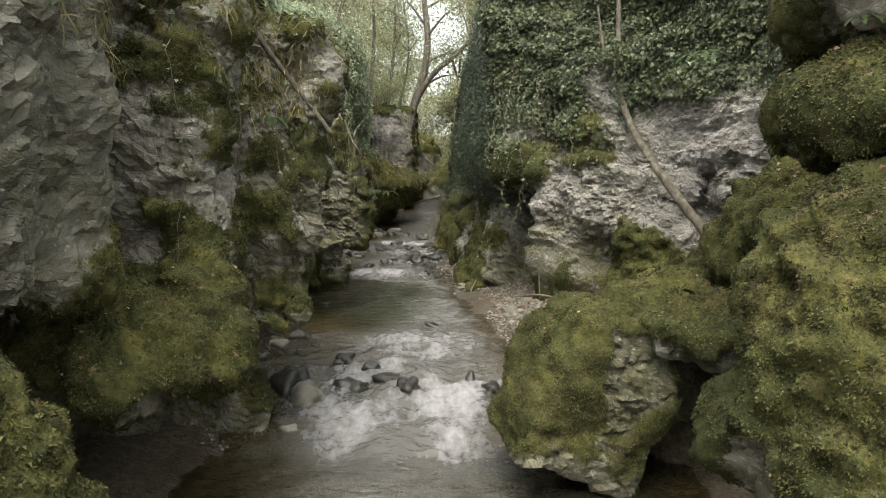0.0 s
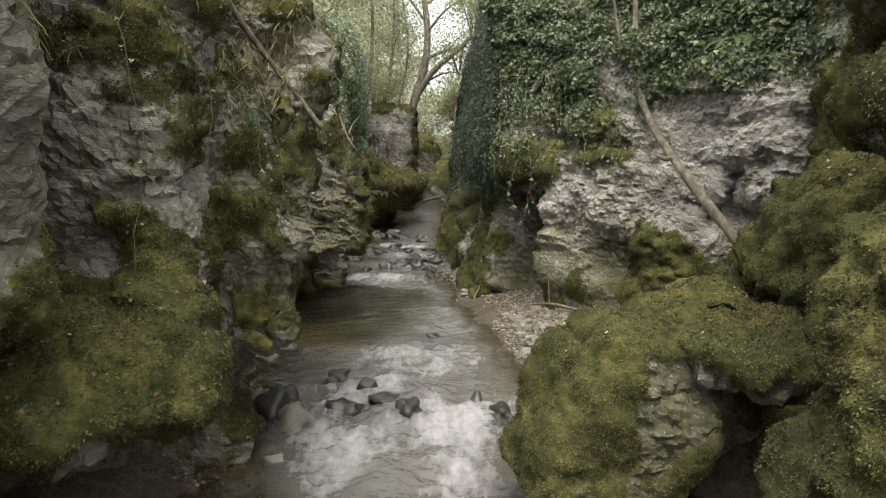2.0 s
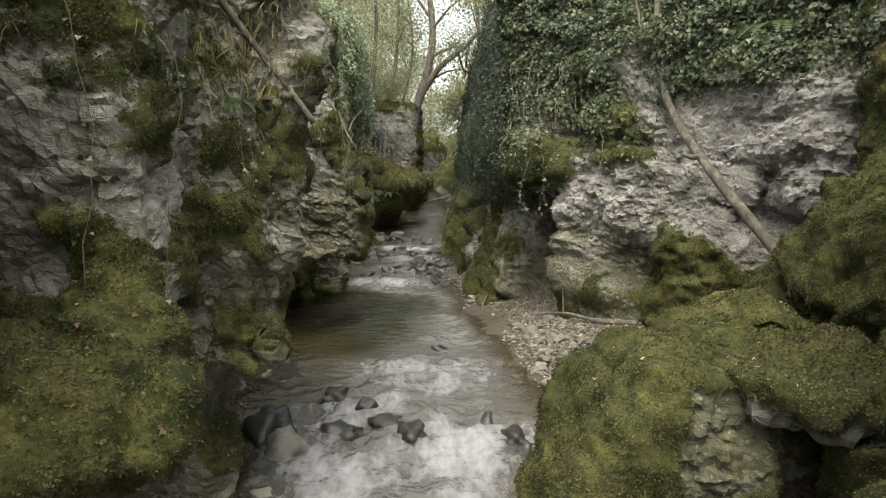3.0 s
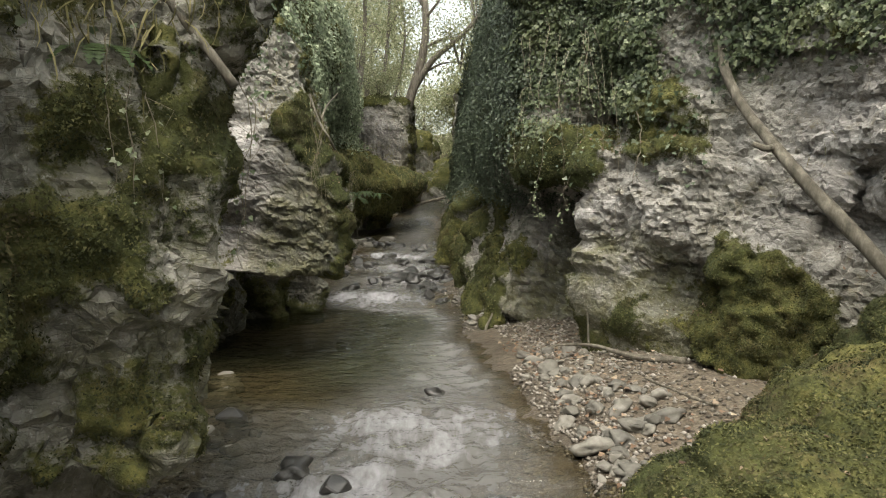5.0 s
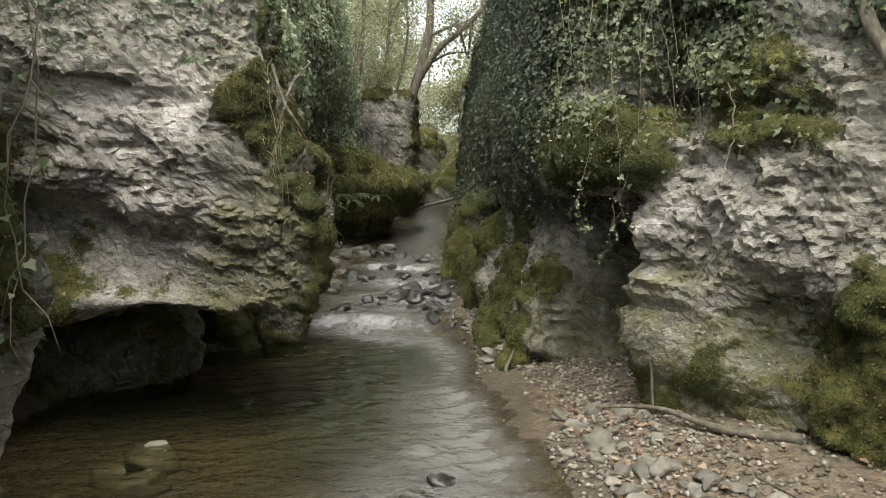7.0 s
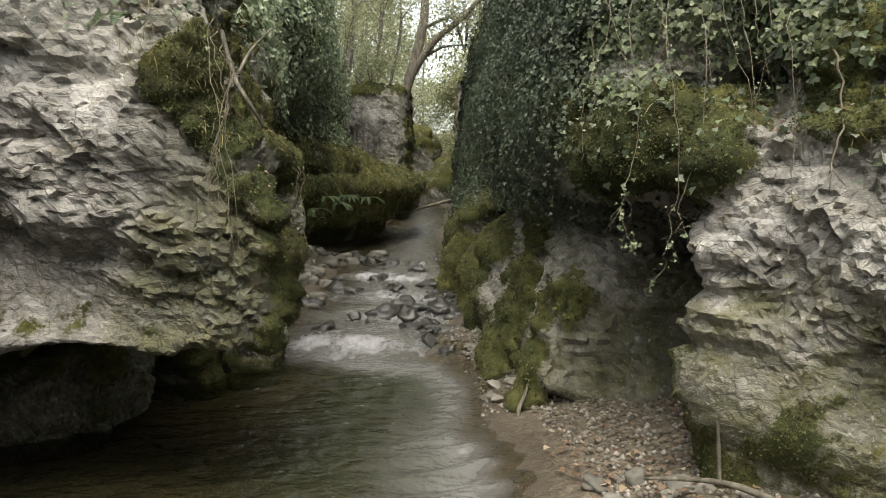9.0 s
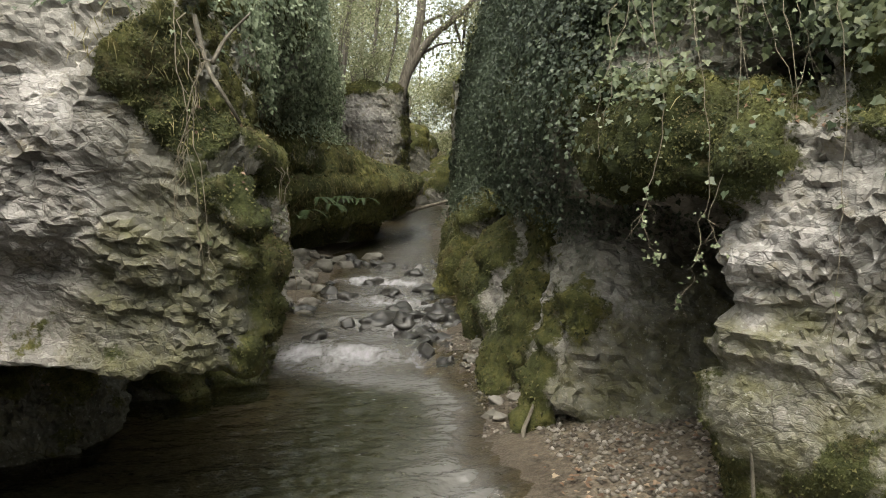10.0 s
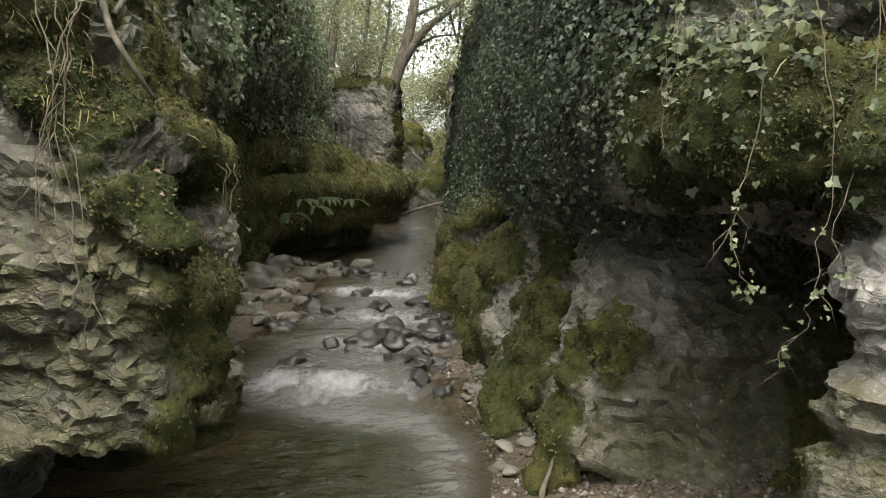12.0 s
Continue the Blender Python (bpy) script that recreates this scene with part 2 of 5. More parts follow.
    rock = n.mix(n.level(crack, -1.1, 1.0), (0.07, 0.065, 0.055), rock)
    mossc = n.ramp(n.noise(6, 8, 0.75), [(0.3, (0.016, 0.018, 0.008)), (0.43, (0.053, 0.055, 0.018)), (0.57, (0.115, 0.11, 0.034)), (0.75, (0.23, 0.195, 0.075))])
    mossc = n.mix(n.level(big, 0.42, 0.62), mossc, n.ramp(fine, [(0.3, (0.014, 0.017, 0.008)), (0.7, (0.07, 0.078, 0.026))]))
    mossc = n.mix(n.calc("MULTIPLY", n.level(n.noise(1.7, 5, 0.7), 0.55, 0.7), 0.6), mossc, n.ramp(fine, [(0.3, (0.045, 0.03, 0.015)), (0.7, (0.15, 0.11, 0.06))]))
    m = n.calc("ADD", n.attr("moss"), n.calc("MULTIPLY", n.calc("SUBTRACT", n.noise(9, 6, 0.75), 0.5), 1.3))
    mm = n.level(m, 0.4, 0.56)
    col = n.mix(mm, rock, mossc)
    hr = n.calc("ADD", n.calc("ADD", n.calc("MULTIPLY", crack, 0.3), n.calc("MULTIPLY", tone.outputs[1], 0.6)), n.calc("ADD", n.calc("ADD", n.calc("MULTIPLY", fine, 0.5), n.calc("MULTIPLY", chip.outputs[0], 0.35)), mid))
    h = n.mix(mm, hr, n.calc("ADD", n.noise(26, 5, 0.8), n.calc("MULTIPLY", n.noise(8, 4, 0.7), 1.6)))
    n.bump(h, 0.65, 0.06)
    return n.done(col, n.mix(mm, (0.75,) * 3, (0.95,) * 3), 0.2)


CLIFF = cliff_material()


def simple(name, stops, scale=6.0, rough=0.75, bump=0.4, dist=0.02, stretch=None, spec=0.3, rand=0.0):
    n = Nodes(name)
    f = n.noise(scale, 6, 0.65, stretch=stretch)
    col = n.ramp(f, stops)
    if rand:
        i = n.put("ShaderNodeObjectInfo").outputs["Random"]
        col = n.mix(n.calc("MULTIPLY", i, rand), col, (0.05, 0.048, 0.042))
    n.bump(n.noise(scale * 4, 5, 0.7, stretch=stretch), bump, dist)
    return n.done(col, rough, spec)


def leaf_material(name, stops, rough=0.5, trans=0.35, patches=None):
    n = Nodes(name)
    r = n.put("ShaderNodeNewGeometry").outputs["Random Per Island"]
    col = n.ramp(r, stops)
    if patches:
        dry, deep = patches
        col = n.mix(n.calc("MULTIPLY", n.level(n.noise(1.3, 5, 0.65), 0.5, 0.64), 0.75), col, n.mix(r, tuple(0.5 * c for c in dry), dry))
        col = n.mix(n.calc("MULTIPLY", n.level(n.noise(3.4, 4, 0.65), 0.5, 0.62), 0.8), col, n.mix(r, tuple(0.4 * c for c in deep), deep))
    n.done(col, rough, 0.35)
    tr = n.put("ShaderNodeBsdfTranslucent")
    n.link(col, tr.inputs[0])
    ms = n.put("ShaderNodeMixShader")
    ms.inputs[0].default_value = trans
    n.link(n.b.outputs[0], ms.inputs[1])
    n.link(tr.outputs[0], ms.inputs[2])
    n.link(ms.outputs[0], n.out.inputs[0])
    return n.m


IVY = leaf_material("ivy_leaf", [(0.0, (0.04, 0.056, 0.03)), (0.5, (0.09, 0.115, 0.064)), (0.85, (0.14, 0.165, 0.1)), (1.0, (0.22, 0.24, 0.165))], 0.45, 0.25)
IVY_MID = leaf_material("mid_ivy_leaf", [(0.0, (0.024, 0.034, 0.016)), (0.5, (0.065, 0.083, 0.039)), (0.85, (0.125, 0.147, 0.074)), (1.0, (0.21, 0.228, 0.135))], 0.45, 0.25, ((0.13, 0.14, 0.06), (0.065, 0.082, 0.042)))
# ivy lightened to stand in for distance haze
IVY_FAR = leaf_material("hazed_ivy_leaf", [(0.0, (0.1, 0.125, 0.075)), (0.5, (0.22, 0.26, 0.16)), (1.0, (0.38, 0.42, 0.28))], 0.5, 0.35)
IVY_DARK = leaf_material("dark_ivy_leaf", [(0.0, (0.03, 0.041, 0.025)), (0.6, (0.058, 0.073, 0.045)), (1.0, (0.115, 0.135, 0.088))], 0.45, 0.25)
CANOPY = leaf_material("canopy_leaf", [(0.0, (0.16, 0.18, 0.095)), (0.5, (0.3, 0.31, 0.18)), (1.0, (0.47, 0.46, 0.29))], 0.6, 0.5)
STRAW = leaf_material("dry_grass", [(0.0, (0.075, 0.07, 0.026)), (0.5, (0.165, 0.148, 0.06)), (1.0, (0.31, 0.265, 0.13))], 0.8, 0.3)
DEAD = leaf_material("dead_leaf", [(0.0, (0.07, 0.042, 0.026)), (0.4, (0.14, 0.085, 0.052)), (0.8, (0.22, 0.15, 0.1)), (1.0, (0.34, 0.28, 0.2))], 0.75, 0.1)
MOSS_TUFT = leaf_material("moss_tuft", [(0.0, (0.026, 0.03, 0.011)), (0.5, (0.07, 0.074, 0.024)), (0.9, (0.125, 0.12, 0.042)), (1.0, (0.16, 0.145, 0.062))], 0.9, 0.2, ((0.12, 0.092, 0.045), (0.034, 0.042, 0.015)))
BARK = simple("bark", [(0.3, (0.08, 0.065, 0.05)), (0.55, (0.19, 0.165, 0.135)), (0.8, (0.32, 0.29, 0.25))], 5, 0.85, 0.7, 0.03, (3, 3, 0.5))
DEADWOOD = simple("dead_wood", [(0.3, (0.045, 0.04, 0.028)), (0.5, (0.105, 0.092, 0.07)), (0.75, (0.22, 0.195, 0.155))], 5, 0.85, 0.8, 0.02, (2, 2, 0.7))
STONE = simple("river_stone", [(0.25, (0.085, 0.078, 0.062)), (0.5, (0.18, 0.165, 0.138)), (0.75, (0.34, 0.315, 0.275))], 3, 0.7, 0.35, 0.02, rand=0.55)
WET_STONE = simple("wet_stone", [(0.3, (0.014, 0.013, 0.012)), (0.55, (0.035, 0.033, 0.029)), (0.8, (0.09, 0.083, 0.072))], 5, 0.42, 0.4, 0.02, spec=0.5)
PALE_WOOD = simple("bleached_wood", [(0.3, (0.09, 0.078, 0.058)), (0.55, (0.17, 0.15, 0.118)), (0.8, (0.29, 0.26, 0.215))], 6, 0.8, 0.6, 0.02, (2, 2, 0.6))
VINE = simple("vine_stem", [(0.3, (0.09, 0.075, 0.05)), (0.7, (0.21, 0.18, 0.13))], 12, 0.8, 0.4, 0.01)


# ---------------------------------------------------------------- stream bed and ground
def ramp_of(y, pts):
    return np.interp(y, [a for a, _ in pts], [b for _, b in pts])


LEVEL = [(-30, -0.9), (8.6, -0.47), (9.4, -0.42), (10.6, -0.3), (11.6, -0.2), (12.6, -0.06), (13.6, 0.0), (21.5, 0.03), (22.2, 0.17), (23.3, 0.2), (23.9, 0.32), (25.1, 0.35), (25.7, 0.45), (27.3, 0.48), (27.9, 0.6),
         (31, 0.72), (37.6, 0.78), (39.2, 1.12), (70, 2.0), (120, 4)]
EDGE_L = [(-10, -2.6), (7, -3.2), (10.3, -2.75), (13, -3.6), (14.5, -5.4), (18.5, -5.2), (21, -4.4), (23.5, -3.5), (27, -2.9), (30, -2.9), (32, -3.4), (36, -2.7), (44, -2.0), (70, -3)]
EDGE_R = [(-10, 2.6), (8.4, 3.0), (9.1, 1.4), (9.6, 1.2), (12.0, 1.4), (14.2, 1.1), (15.6, 0.9), (16.4, 0.75), (18.1, 0.35), (19.4, 0.4), (20.1, 0.35), (21.3, 0.15), (21.8, 0.0), (22.4, -0.05), (26, 0.2), (38, -0.2), (70, 0.6)]


def water_level(y, x=None):
    """The stream falls in uneven steps, lower on the left side."""
    if x is not None:
        q = np.stack((x, y, 0 * x), -1)
        y = y + (1.7 * (fbm(q, 0.75, 3, 121) - 0.5) + 0.28 * (x + 1.2)) * step01(y, 20.0, 21.4) * (1 - step01(y, 30, 34))
    return ramp_of(y, LEVEL)


def ground_height(x, y):
    """The bed of the stream, its banks, and the land above the gorge."""
    el, er, w = ramp_of(y, EDGE_L), ramp_of(y, EDGE_R), water_level(y, x)
    p = np.stack((x, y, 0 * x), -1)
    inside = np.minimum(x - el, er - x) + 0.55 * (fbm(p, 1.1, 4, 66) - 0.5)
    bed = w - 0.02 - 0.24 * np.clip(inside / 0.9, -1.6, 1) ** 1 - 0.1 * (fbm(p, 0.9, 3, 5) - 0.5)
    bed = np.where(inside < 0, w + np.minimum(-inside * 0.24, 0.45) + 0.12 * (fbm(p, 1.6, 4, 9) - 0.5), bed)
    far = np.maximum(np.maximum(-7.5 - x, x - 7.0), 0)
    rise = 8.5 * step01(far, 0, 6) + 0.03 * far
    behind = 5.0 * step01(-y, 12, 30) + 4.5 * step01(y, 52, 75) + 0.04 * np.maximum(y - 75, 0)
    return bed + rise + behind


def graded(lo, hi, fine_lo, fine_hi, fine, coarse):
    a = np.arange(fine_lo, fine_hi, fine)
    left, right, s, x = [], [], fine, fine_lo
    while x > lo:
        s = min(s * 1.3, coarse)
        x -= s
        left.append(x)
    s, x = fine, a[-1]
    while x < hi:
        s = min(s * 1.3, coarse)
        x += s
        right.append(x)
    return np.concatenate((left[::-1], a, right)) if left else np.concatenate((a, right))


def sheet(xs, ys, height):
    X, Y = np.meshgrid(xs, ys, indexing="xy")
    x, y = X.ravel(), Y.ravel()
    v = np.stack((x, y, height(x, y)), -1)
    i = np.arange(len(xs) * len(ys)).reshape(len(ys), len(xs))
    q = np.stack((i[:-1, :-1], i[:-1, 1:], i[1:, 1:], i[1:, :-1]), -1).reshape(-1, 4)
    return v, q


def ground_material():
    n = Nodes("gravel_silt_and_litter")
    f, g = n.noise(9, 6, 0.7), n.noise(1.4, 4, 0.6)
    silt = n.ramp(f, [(0.3, (0.055, 0.043, 0.03)), (0.55, (0.12, 0.097, 0.07)), (0.8, (0.2, 0.168, 0.13))])
    vor = n.put("ShaderNodeTexVoronoi", Scale=26.0)
    n.link(n.geo(), vor.inputs["Vector"])
    grain = n.put("ShaderNodeSeparateColor")
    n.link(vor.outputs["Color"], grain.inputs[0])
    peb = n.mix(0.7, silt, n.ramp(grain.outputs[0], [(0.0, (0.2, 0.2, 0.2)), (1.0, (0.8, 0.8, 0.78))]), "OVERLAY")
    col = n.mix(n.level(g, 0.4, 0.6), peb, silt)
    sep = n.put("ShaderNodeSeparateXYZ")
    n.link(n.geo(), sep.inputs[0])
    litter = n.ramp(f, [(0.3, (0.03, 0.03, 0.015)), (0.55, (0.09, 0.075, 0.035)), (0.8, (0.16, 0.13, 0.07))])
    col = n.mix(n.level(sep.outputs["Z"], 2.2, 3.0), col, litter)
    col = n.mix(n.attr("wet"), col, n.ramp(f, [(0.3, (0.035, 0.027, 0.019)), (0.55, (0.07, 0.055, 0.039)), (0.8, (0.105, 0.086, 0.064))]))
    n.bump(n.calc("ADD", vor.outputs["Distance"], f), 0.5, 0.03)
    return n.done(col, n.mix(n.attr("wet"), (0.8,) * 3, (0.45,) * 3), 0.35)


def water_material():
    n = Nodes("stream_water")
    fres = n.put("ShaderNodeFresnel", IOR=1.33)
    clear = n.put("ShaderNodeBsdfTransparent", Color=(0.75, 0.71, 0.56, 1))
    gloss = n.put("ShaderNodeBsdfGlossy", Roughness=0.025)
    silt = n.put("ShaderNodeBsdfDiffuse")
    # paler grey in mid-stream paints the sky's sheen into the diffuse colour
    n.link(n.mix(n.attr("sheen"), (0.03, 0.031, 0.016), (0.145, 0.14, 0.132)), silt.inputs[0])
    foam = n.put("ShaderNodeBsdfDiffuse")
    foam.inputs[0].default_value = (0.34, 0.33, 0.345, 1)
    rip = n.calc("ADD", n.noise(4, 2, 0.5, stretch=(0.8, 1.3, 1)), n.calc("MULTIPLY", n.noise(11, 2, 0.5), 0.35))
    bump = n.put("ShaderNodeBump", Strength=0.8, Distance=0.13)
    n.link(rip, bump.inputs["Height"])
    for s in (fres, gloss, silt):
        n.link(bump.outputs[0], s.inputs["Normal"])
    body = n.put("ShaderNodeMixShader")
    n.link(n.level(n.attr("murk"), 0, 1), body.inputs[0])
    n.link(clear.outputs[0], body.inputs[1])
    n.link(silt.outputs[0], body.inputs[2])
    wet = n.put("ShaderNodeMixShader")
    n.link(fres.outputs[0], wet.inputs[0])
    n.link(body.outputs[0], wet.inputs[1])
    n.link(gloss.outputs[0], wet.inputs[2])
    top = n.put("ShaderNodeMixShader")
    f = n.calc("ADD", n.attr("foam"), n.calc("MULTIPLY", n.calc("SUBTRACT", n.noise(9, 5, 0.65, stretch=(1, 0.4, 1)), 0.5), 1.25))
    n.link(n.calc("MULTIPLY", n.level(f, 0.34, 1.1), 0.95), top.inputs[0])
    n.link(wet.outputs[0], top.inputs[1])
    n.link(foam.outputs[0], top.inputs[2])
    n.link(top.outputs[0], n.out.inputs[0])
    return n.m


gv, gq = sheet(graded(-400, 400, -5.5, 5.0, 0.12, 40), graded(-300, 400, 4, 30, 0.12, 40), ground_height)
ground = new("ground", mesh_from("ground", gv, gq, ground_material()))
over = gv[:, 2] - water_level(gv[:, 1], gv[:, 0]) + 0.1 * (fbm(gv, 2.2, 3, 131) - 0.5)
give(ground.data, "wet", 0.85 * (1 - step01(over, 0.02, 0.14)) * step01(over, -0.12, -0.03))
tagged(ground, "brown silt and gravel bed of a stream with banks", "ground", kind="structure")

RAPIDS = [(8.6, 12.2, 1.0), (12.2, 14.2, 0.75), (21.3, 22.4, 0.9), (22.3, 23.5, 0.45), (23.3, 24.2, 0.9), (25.1, 26.0, 0.85), (27.2, 28.1, 0.8), (37.9, 39.6, 0.9)]


def rapid(y):
    out = 0 * y
    for a, b, s in RAPIDS:
        out = np.maximum(out, s * step01(y, a - 0.4, a + 0.3) * (1 - step01(y, b - 0.5, b + 0.4)))
    return out


def water_height(x, y):
    p = np.stack((x, y, 0 * x), -1)
    r = rapid(y)
    calm = 0.024 * (fbm(p * np.array((1, 0.7, 1)), 3.0, 3, 2) - 0.5)
    rough = 0.5 * (fbm(p * np.array((1, 0.75, 1)), 1.8, 5, 11, 0.58) - 0.5)
    run = np.exp(-((x - 0.1) / 1.0) ** 2) * 0.12 * (fbm(p * np.array((1, 0.8, 1)), 3.4, 3, 15) - 0.5)
    gust = 0.35 + 0.65 * step01(vnoise(p, 0.6, 35), 0.25, 0.7)
    along = 0.85 * y - 0.32 * x + 0.9 * fbm(p, 0.8, 3, 37)
    waves = 0.034 * gust * np.sin(15 * along) * (fbm(p, 1.7, 2, 38)) + 0.045 * gust * (fbm(np.stack((x * 1.2, y * 2.4, 0 * x), -1), 1.3, 3, 39) - 0.5)
    return water_level(y, x) + calm * 1.6 + r * rough + run + waves * (1 - 0.5 * r)


wv, wq = sheet(np.arange(-5.6, 3.2, 0.05), np.concatenate((np.arange(-6, 4, 0.2), np.arange(4, 28, 0.045), np.arange(28, 60, 0.2))), water_height)
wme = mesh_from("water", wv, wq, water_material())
p = wv * np.array((1, 0.4, 0))
flat = wv * np.array((1, 1, 0))
wy = wv[:, 1] + 1.3 * (fbm(wv, 0.9, 4, 77) - 0.5) * (wv[:, 1] < 20) + (1.7 * (fbm(flat, 0.75, 3, 121) - 0.5) + 0.28 * (wv[:, 0] + 1.2)) * step01(wv[:, 1], 20.0, 21.4) * (1 - step01(wv[:, 1], 30, 34))
wr = rapid(wy)
streaks = fbm(p, 2.2, 4, 21)
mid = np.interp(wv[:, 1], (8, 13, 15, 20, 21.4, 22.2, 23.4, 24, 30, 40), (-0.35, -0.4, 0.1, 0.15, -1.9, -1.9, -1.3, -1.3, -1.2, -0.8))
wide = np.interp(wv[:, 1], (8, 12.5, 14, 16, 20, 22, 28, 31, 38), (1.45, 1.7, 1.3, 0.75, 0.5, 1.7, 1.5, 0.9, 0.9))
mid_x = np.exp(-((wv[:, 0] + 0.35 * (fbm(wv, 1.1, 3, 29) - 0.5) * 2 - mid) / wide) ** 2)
ridge = fbm(wv * np.array((0.55, 1.0, 0)), 1.5, 4, 27)
fall = 1 + 0.6 * np.exp(-((wv[:, 1] - 10.8) / 1.25) ** 2) + 0.35 * np.exp(-((wy - 13.4) / 0.7) ** 2) + sum(a * np.exp(-((wy - c) / 0.3) ** 2) for c, a in ((21.8, 0.5), (23.6, 0.9), (25.4, 1.0), (27.6, 1.2)))
give(wme, "foam", np.clip(wr * fall * (0.1 + 0.8 * step01(0.55 * streaks + 0.45 * ridge, 0.34, 0.64)) * (0.1 + 0.9 * mid_x), 0, 1) * 0.85)
deep = step01(wv[:, 2] - ground_height(wv[:, 0], wv[:, 1]), 0.02, 0.24)
pool = step01(wv[:, 1], 14.2, 15.8) * (1 - step01(wv[:, 1], 20.5, 21.5)) * step01(wv[:, 0], -2.7, -1.6)
# mask of the painted sky sheen along the current, plus the churned rapids
sheen = np.clip(1.15 * mid_x * (0.45 + 0.9 * fbm(wv * np.array((1, 0.45, 0)), 1.8, 3, 57)) + 0.3 * wr, 0, 1)
give(wme, "sheen", sheen)
give(wme, "murk", np.clip((0.12 + 0.88 * deep) * (0.25 + 0.5 * pool + 0.4 * sheen + 0.1 * wr), 0, 0.88))
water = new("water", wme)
tagged(water, "shallow murky stream water with white rapids", "stream", kind="structure")


# ---------------------------------------------------------------- the rock walls
def ball_mask(p, blobs):
    """How far points lie in soft balls (x, y, z, radius, strength)."""
    out = np.zeros(len(p), np.float32)
    for x, y, z, r, s in blobs:
        d = np.sqrt(((p - np.array((x, y, z), np.float32)) ** 2).sum(1)) / r
        out += s * (1 - step01(d, 0.6, 1.15))
    return out


def rock_mesh(name, ops, lo, hi, cell, warp=0.14, moss=0.5, moss_at=(), pale_at=(), dark_at=(), algae_at=(), blocks=0.16, lump=0.07, low_algae=0.8, plain_at=(), juts=0.09, flute=0.0):
    """Rock with fractured bedding, lumpy moss, stains and painted-in shade. Returns mesh, vertices, normals, moss
    cover.
    """
    v, q = skin(solid(ops, warp), lo, hi, cell)
    nrm = normals_of(v, q)
    patch, patch2 = fbm(v, 0.8, 4, 3), fbm(v, 2.7, 4, 61)
    m = moss * (0.3 + 0.9 * np.clip(nrm[:, 2] + 0.15, -0.6, 1)) + 1.3 * (patch - 0.5) + 1.5 * (patch2 - 0.5) + ball_mask(v, moss_at)
    cover = step01(m, 0.25, 0.6)
    # bedding layers and joints
    h = v[:, 2] + 0.16 * v[:, 0] - 0.06 * v[:, 1] + 0.9 * (fbm(v, 1.1, 4, 31) - 0.5)
    thick = 0.27
    layer = np.floor(h / thick)
    along = (v[:, 0] * 0.8 + v[:, 1] + 0.7 * (vnoise(v, 1.5, 8) - 0.5)) / 0.5 + hash01(layer, layer, 3) * 9
    off = hash01(layer, np.floor(along), 7)
    frac = h / thick - layer
    lip = step01(frac, 0.0, 0.25) - 0.5 * step01(frac, 0.55, 1.0)
    thin = np.floor(h / 0.1)
    sub = hash01(thin, np.floor(along * 2.3 + 5 * hash01(thin, thin, 2)), 5)
    broken = step01(patch, 0.25, 0.6)
    tiny = hash01(np.floor(h / 0.055), np.floor(along * 4.1 + 7 * hash01(thin, thin, 9)), 6)
    bent = (v + 0.3 * np.stack((vnoise(v, 1.7, 101), vnoise(v, 1.7, 102), 0.7 * vnoise(v, 1.7, 103)), -1)).astype(np.float32)
    bent[:, 2] += 0.14 * bent[:, 0]
    chipped = step01(fbm(v, 1.4, 3, 141), 0.4, 0.62)
    chunk = 0.55 * facets(bent, 1.5, 1.4, 1) + (0.14 + 0.26 * chipped) * facets(bent, 4.0, 1.8, 4) + (0.1 + 0.16 * chipped) * facets(bent, 9.0, 1.8, 9)
    disp_rock = blocks * (chunk + 0.16 * (off - 0.5) * broken + 0.1 * (sub - 0.5) + 0.06 * (tiny - 0.5) + 0.06 * (lip - 0.5)) + 0.2 * (fbm(v, 1.5, 5, 14, 0.6) - 0.5)
    bil = np.abs(fbm(v, 2.2, 3, 17) - 0.5) * 2
    disp_moss = lump * (1.5 * (1 - bil) + 2.6 * (fbm(v, 6, 3, 23) - 0.42) + 2.2 * (fbm(v, 3.1, 3, 24) - 0.5)) + 0.2 * (fbm(v, 1.3, 3, 14) - 0.5) + 0.55 * disp_rock
    shelf = h / 0.8 + 0.6 * (fbm(v, 0.5, 2, 81) - 0.5)
    shelf = shelf - np.floor(shelf)
    jut = (step01(shelf, 0.0, 0.3) - step01(shelf, 0.55, 1.0) - 0.4) * step01(fbm(v, 0.7, 2, 83), 0.35, 0.6)
    shape = 0.36 * (fbm(v, 0.9, 3, 85) - 0.5) + 0.75 * juts * jut + flute * (fbm(v * np.array((1, 1, 0.16), np.float32), 2.0, 3, 151) - 0.5)
    plain = np.clip(1 - ball_mask(v, plain_at), 0.12, 1)
    d = (disp_rock * (1 - cover) + disp_moss * cover) * plain + shape * np.minimum(plain + 0.2, 1) * min(1, blocks * 6.3)
    slip = np.random.default_rng(3).normal(size=v.shape) * cell * 0.12 * (1 - cover * 0.6)[:, None]
    v2 = (v + nrm * d[:, None] + slip).astype(np.float32)
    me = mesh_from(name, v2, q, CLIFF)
    me.polygons.foreach_set("use_smooth", cover[q].mean(1) > 0.3)
    give(me, "moss", m + 0.1)
    give(me, "pale", np.clip(ball_mask(v, pale_at) + 0.8 * (patch - 0.55), 0, 1))
    # dark: balls mostly paint the shade of hollows, noise adds streaks
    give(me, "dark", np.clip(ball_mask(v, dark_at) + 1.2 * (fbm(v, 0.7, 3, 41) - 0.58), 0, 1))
    give(me, "algae", np.clip(ball_mask(v, algae_at) + low_algae * (1 - step01(v[:, 2], 0.4, 1.6)), 0, 1))
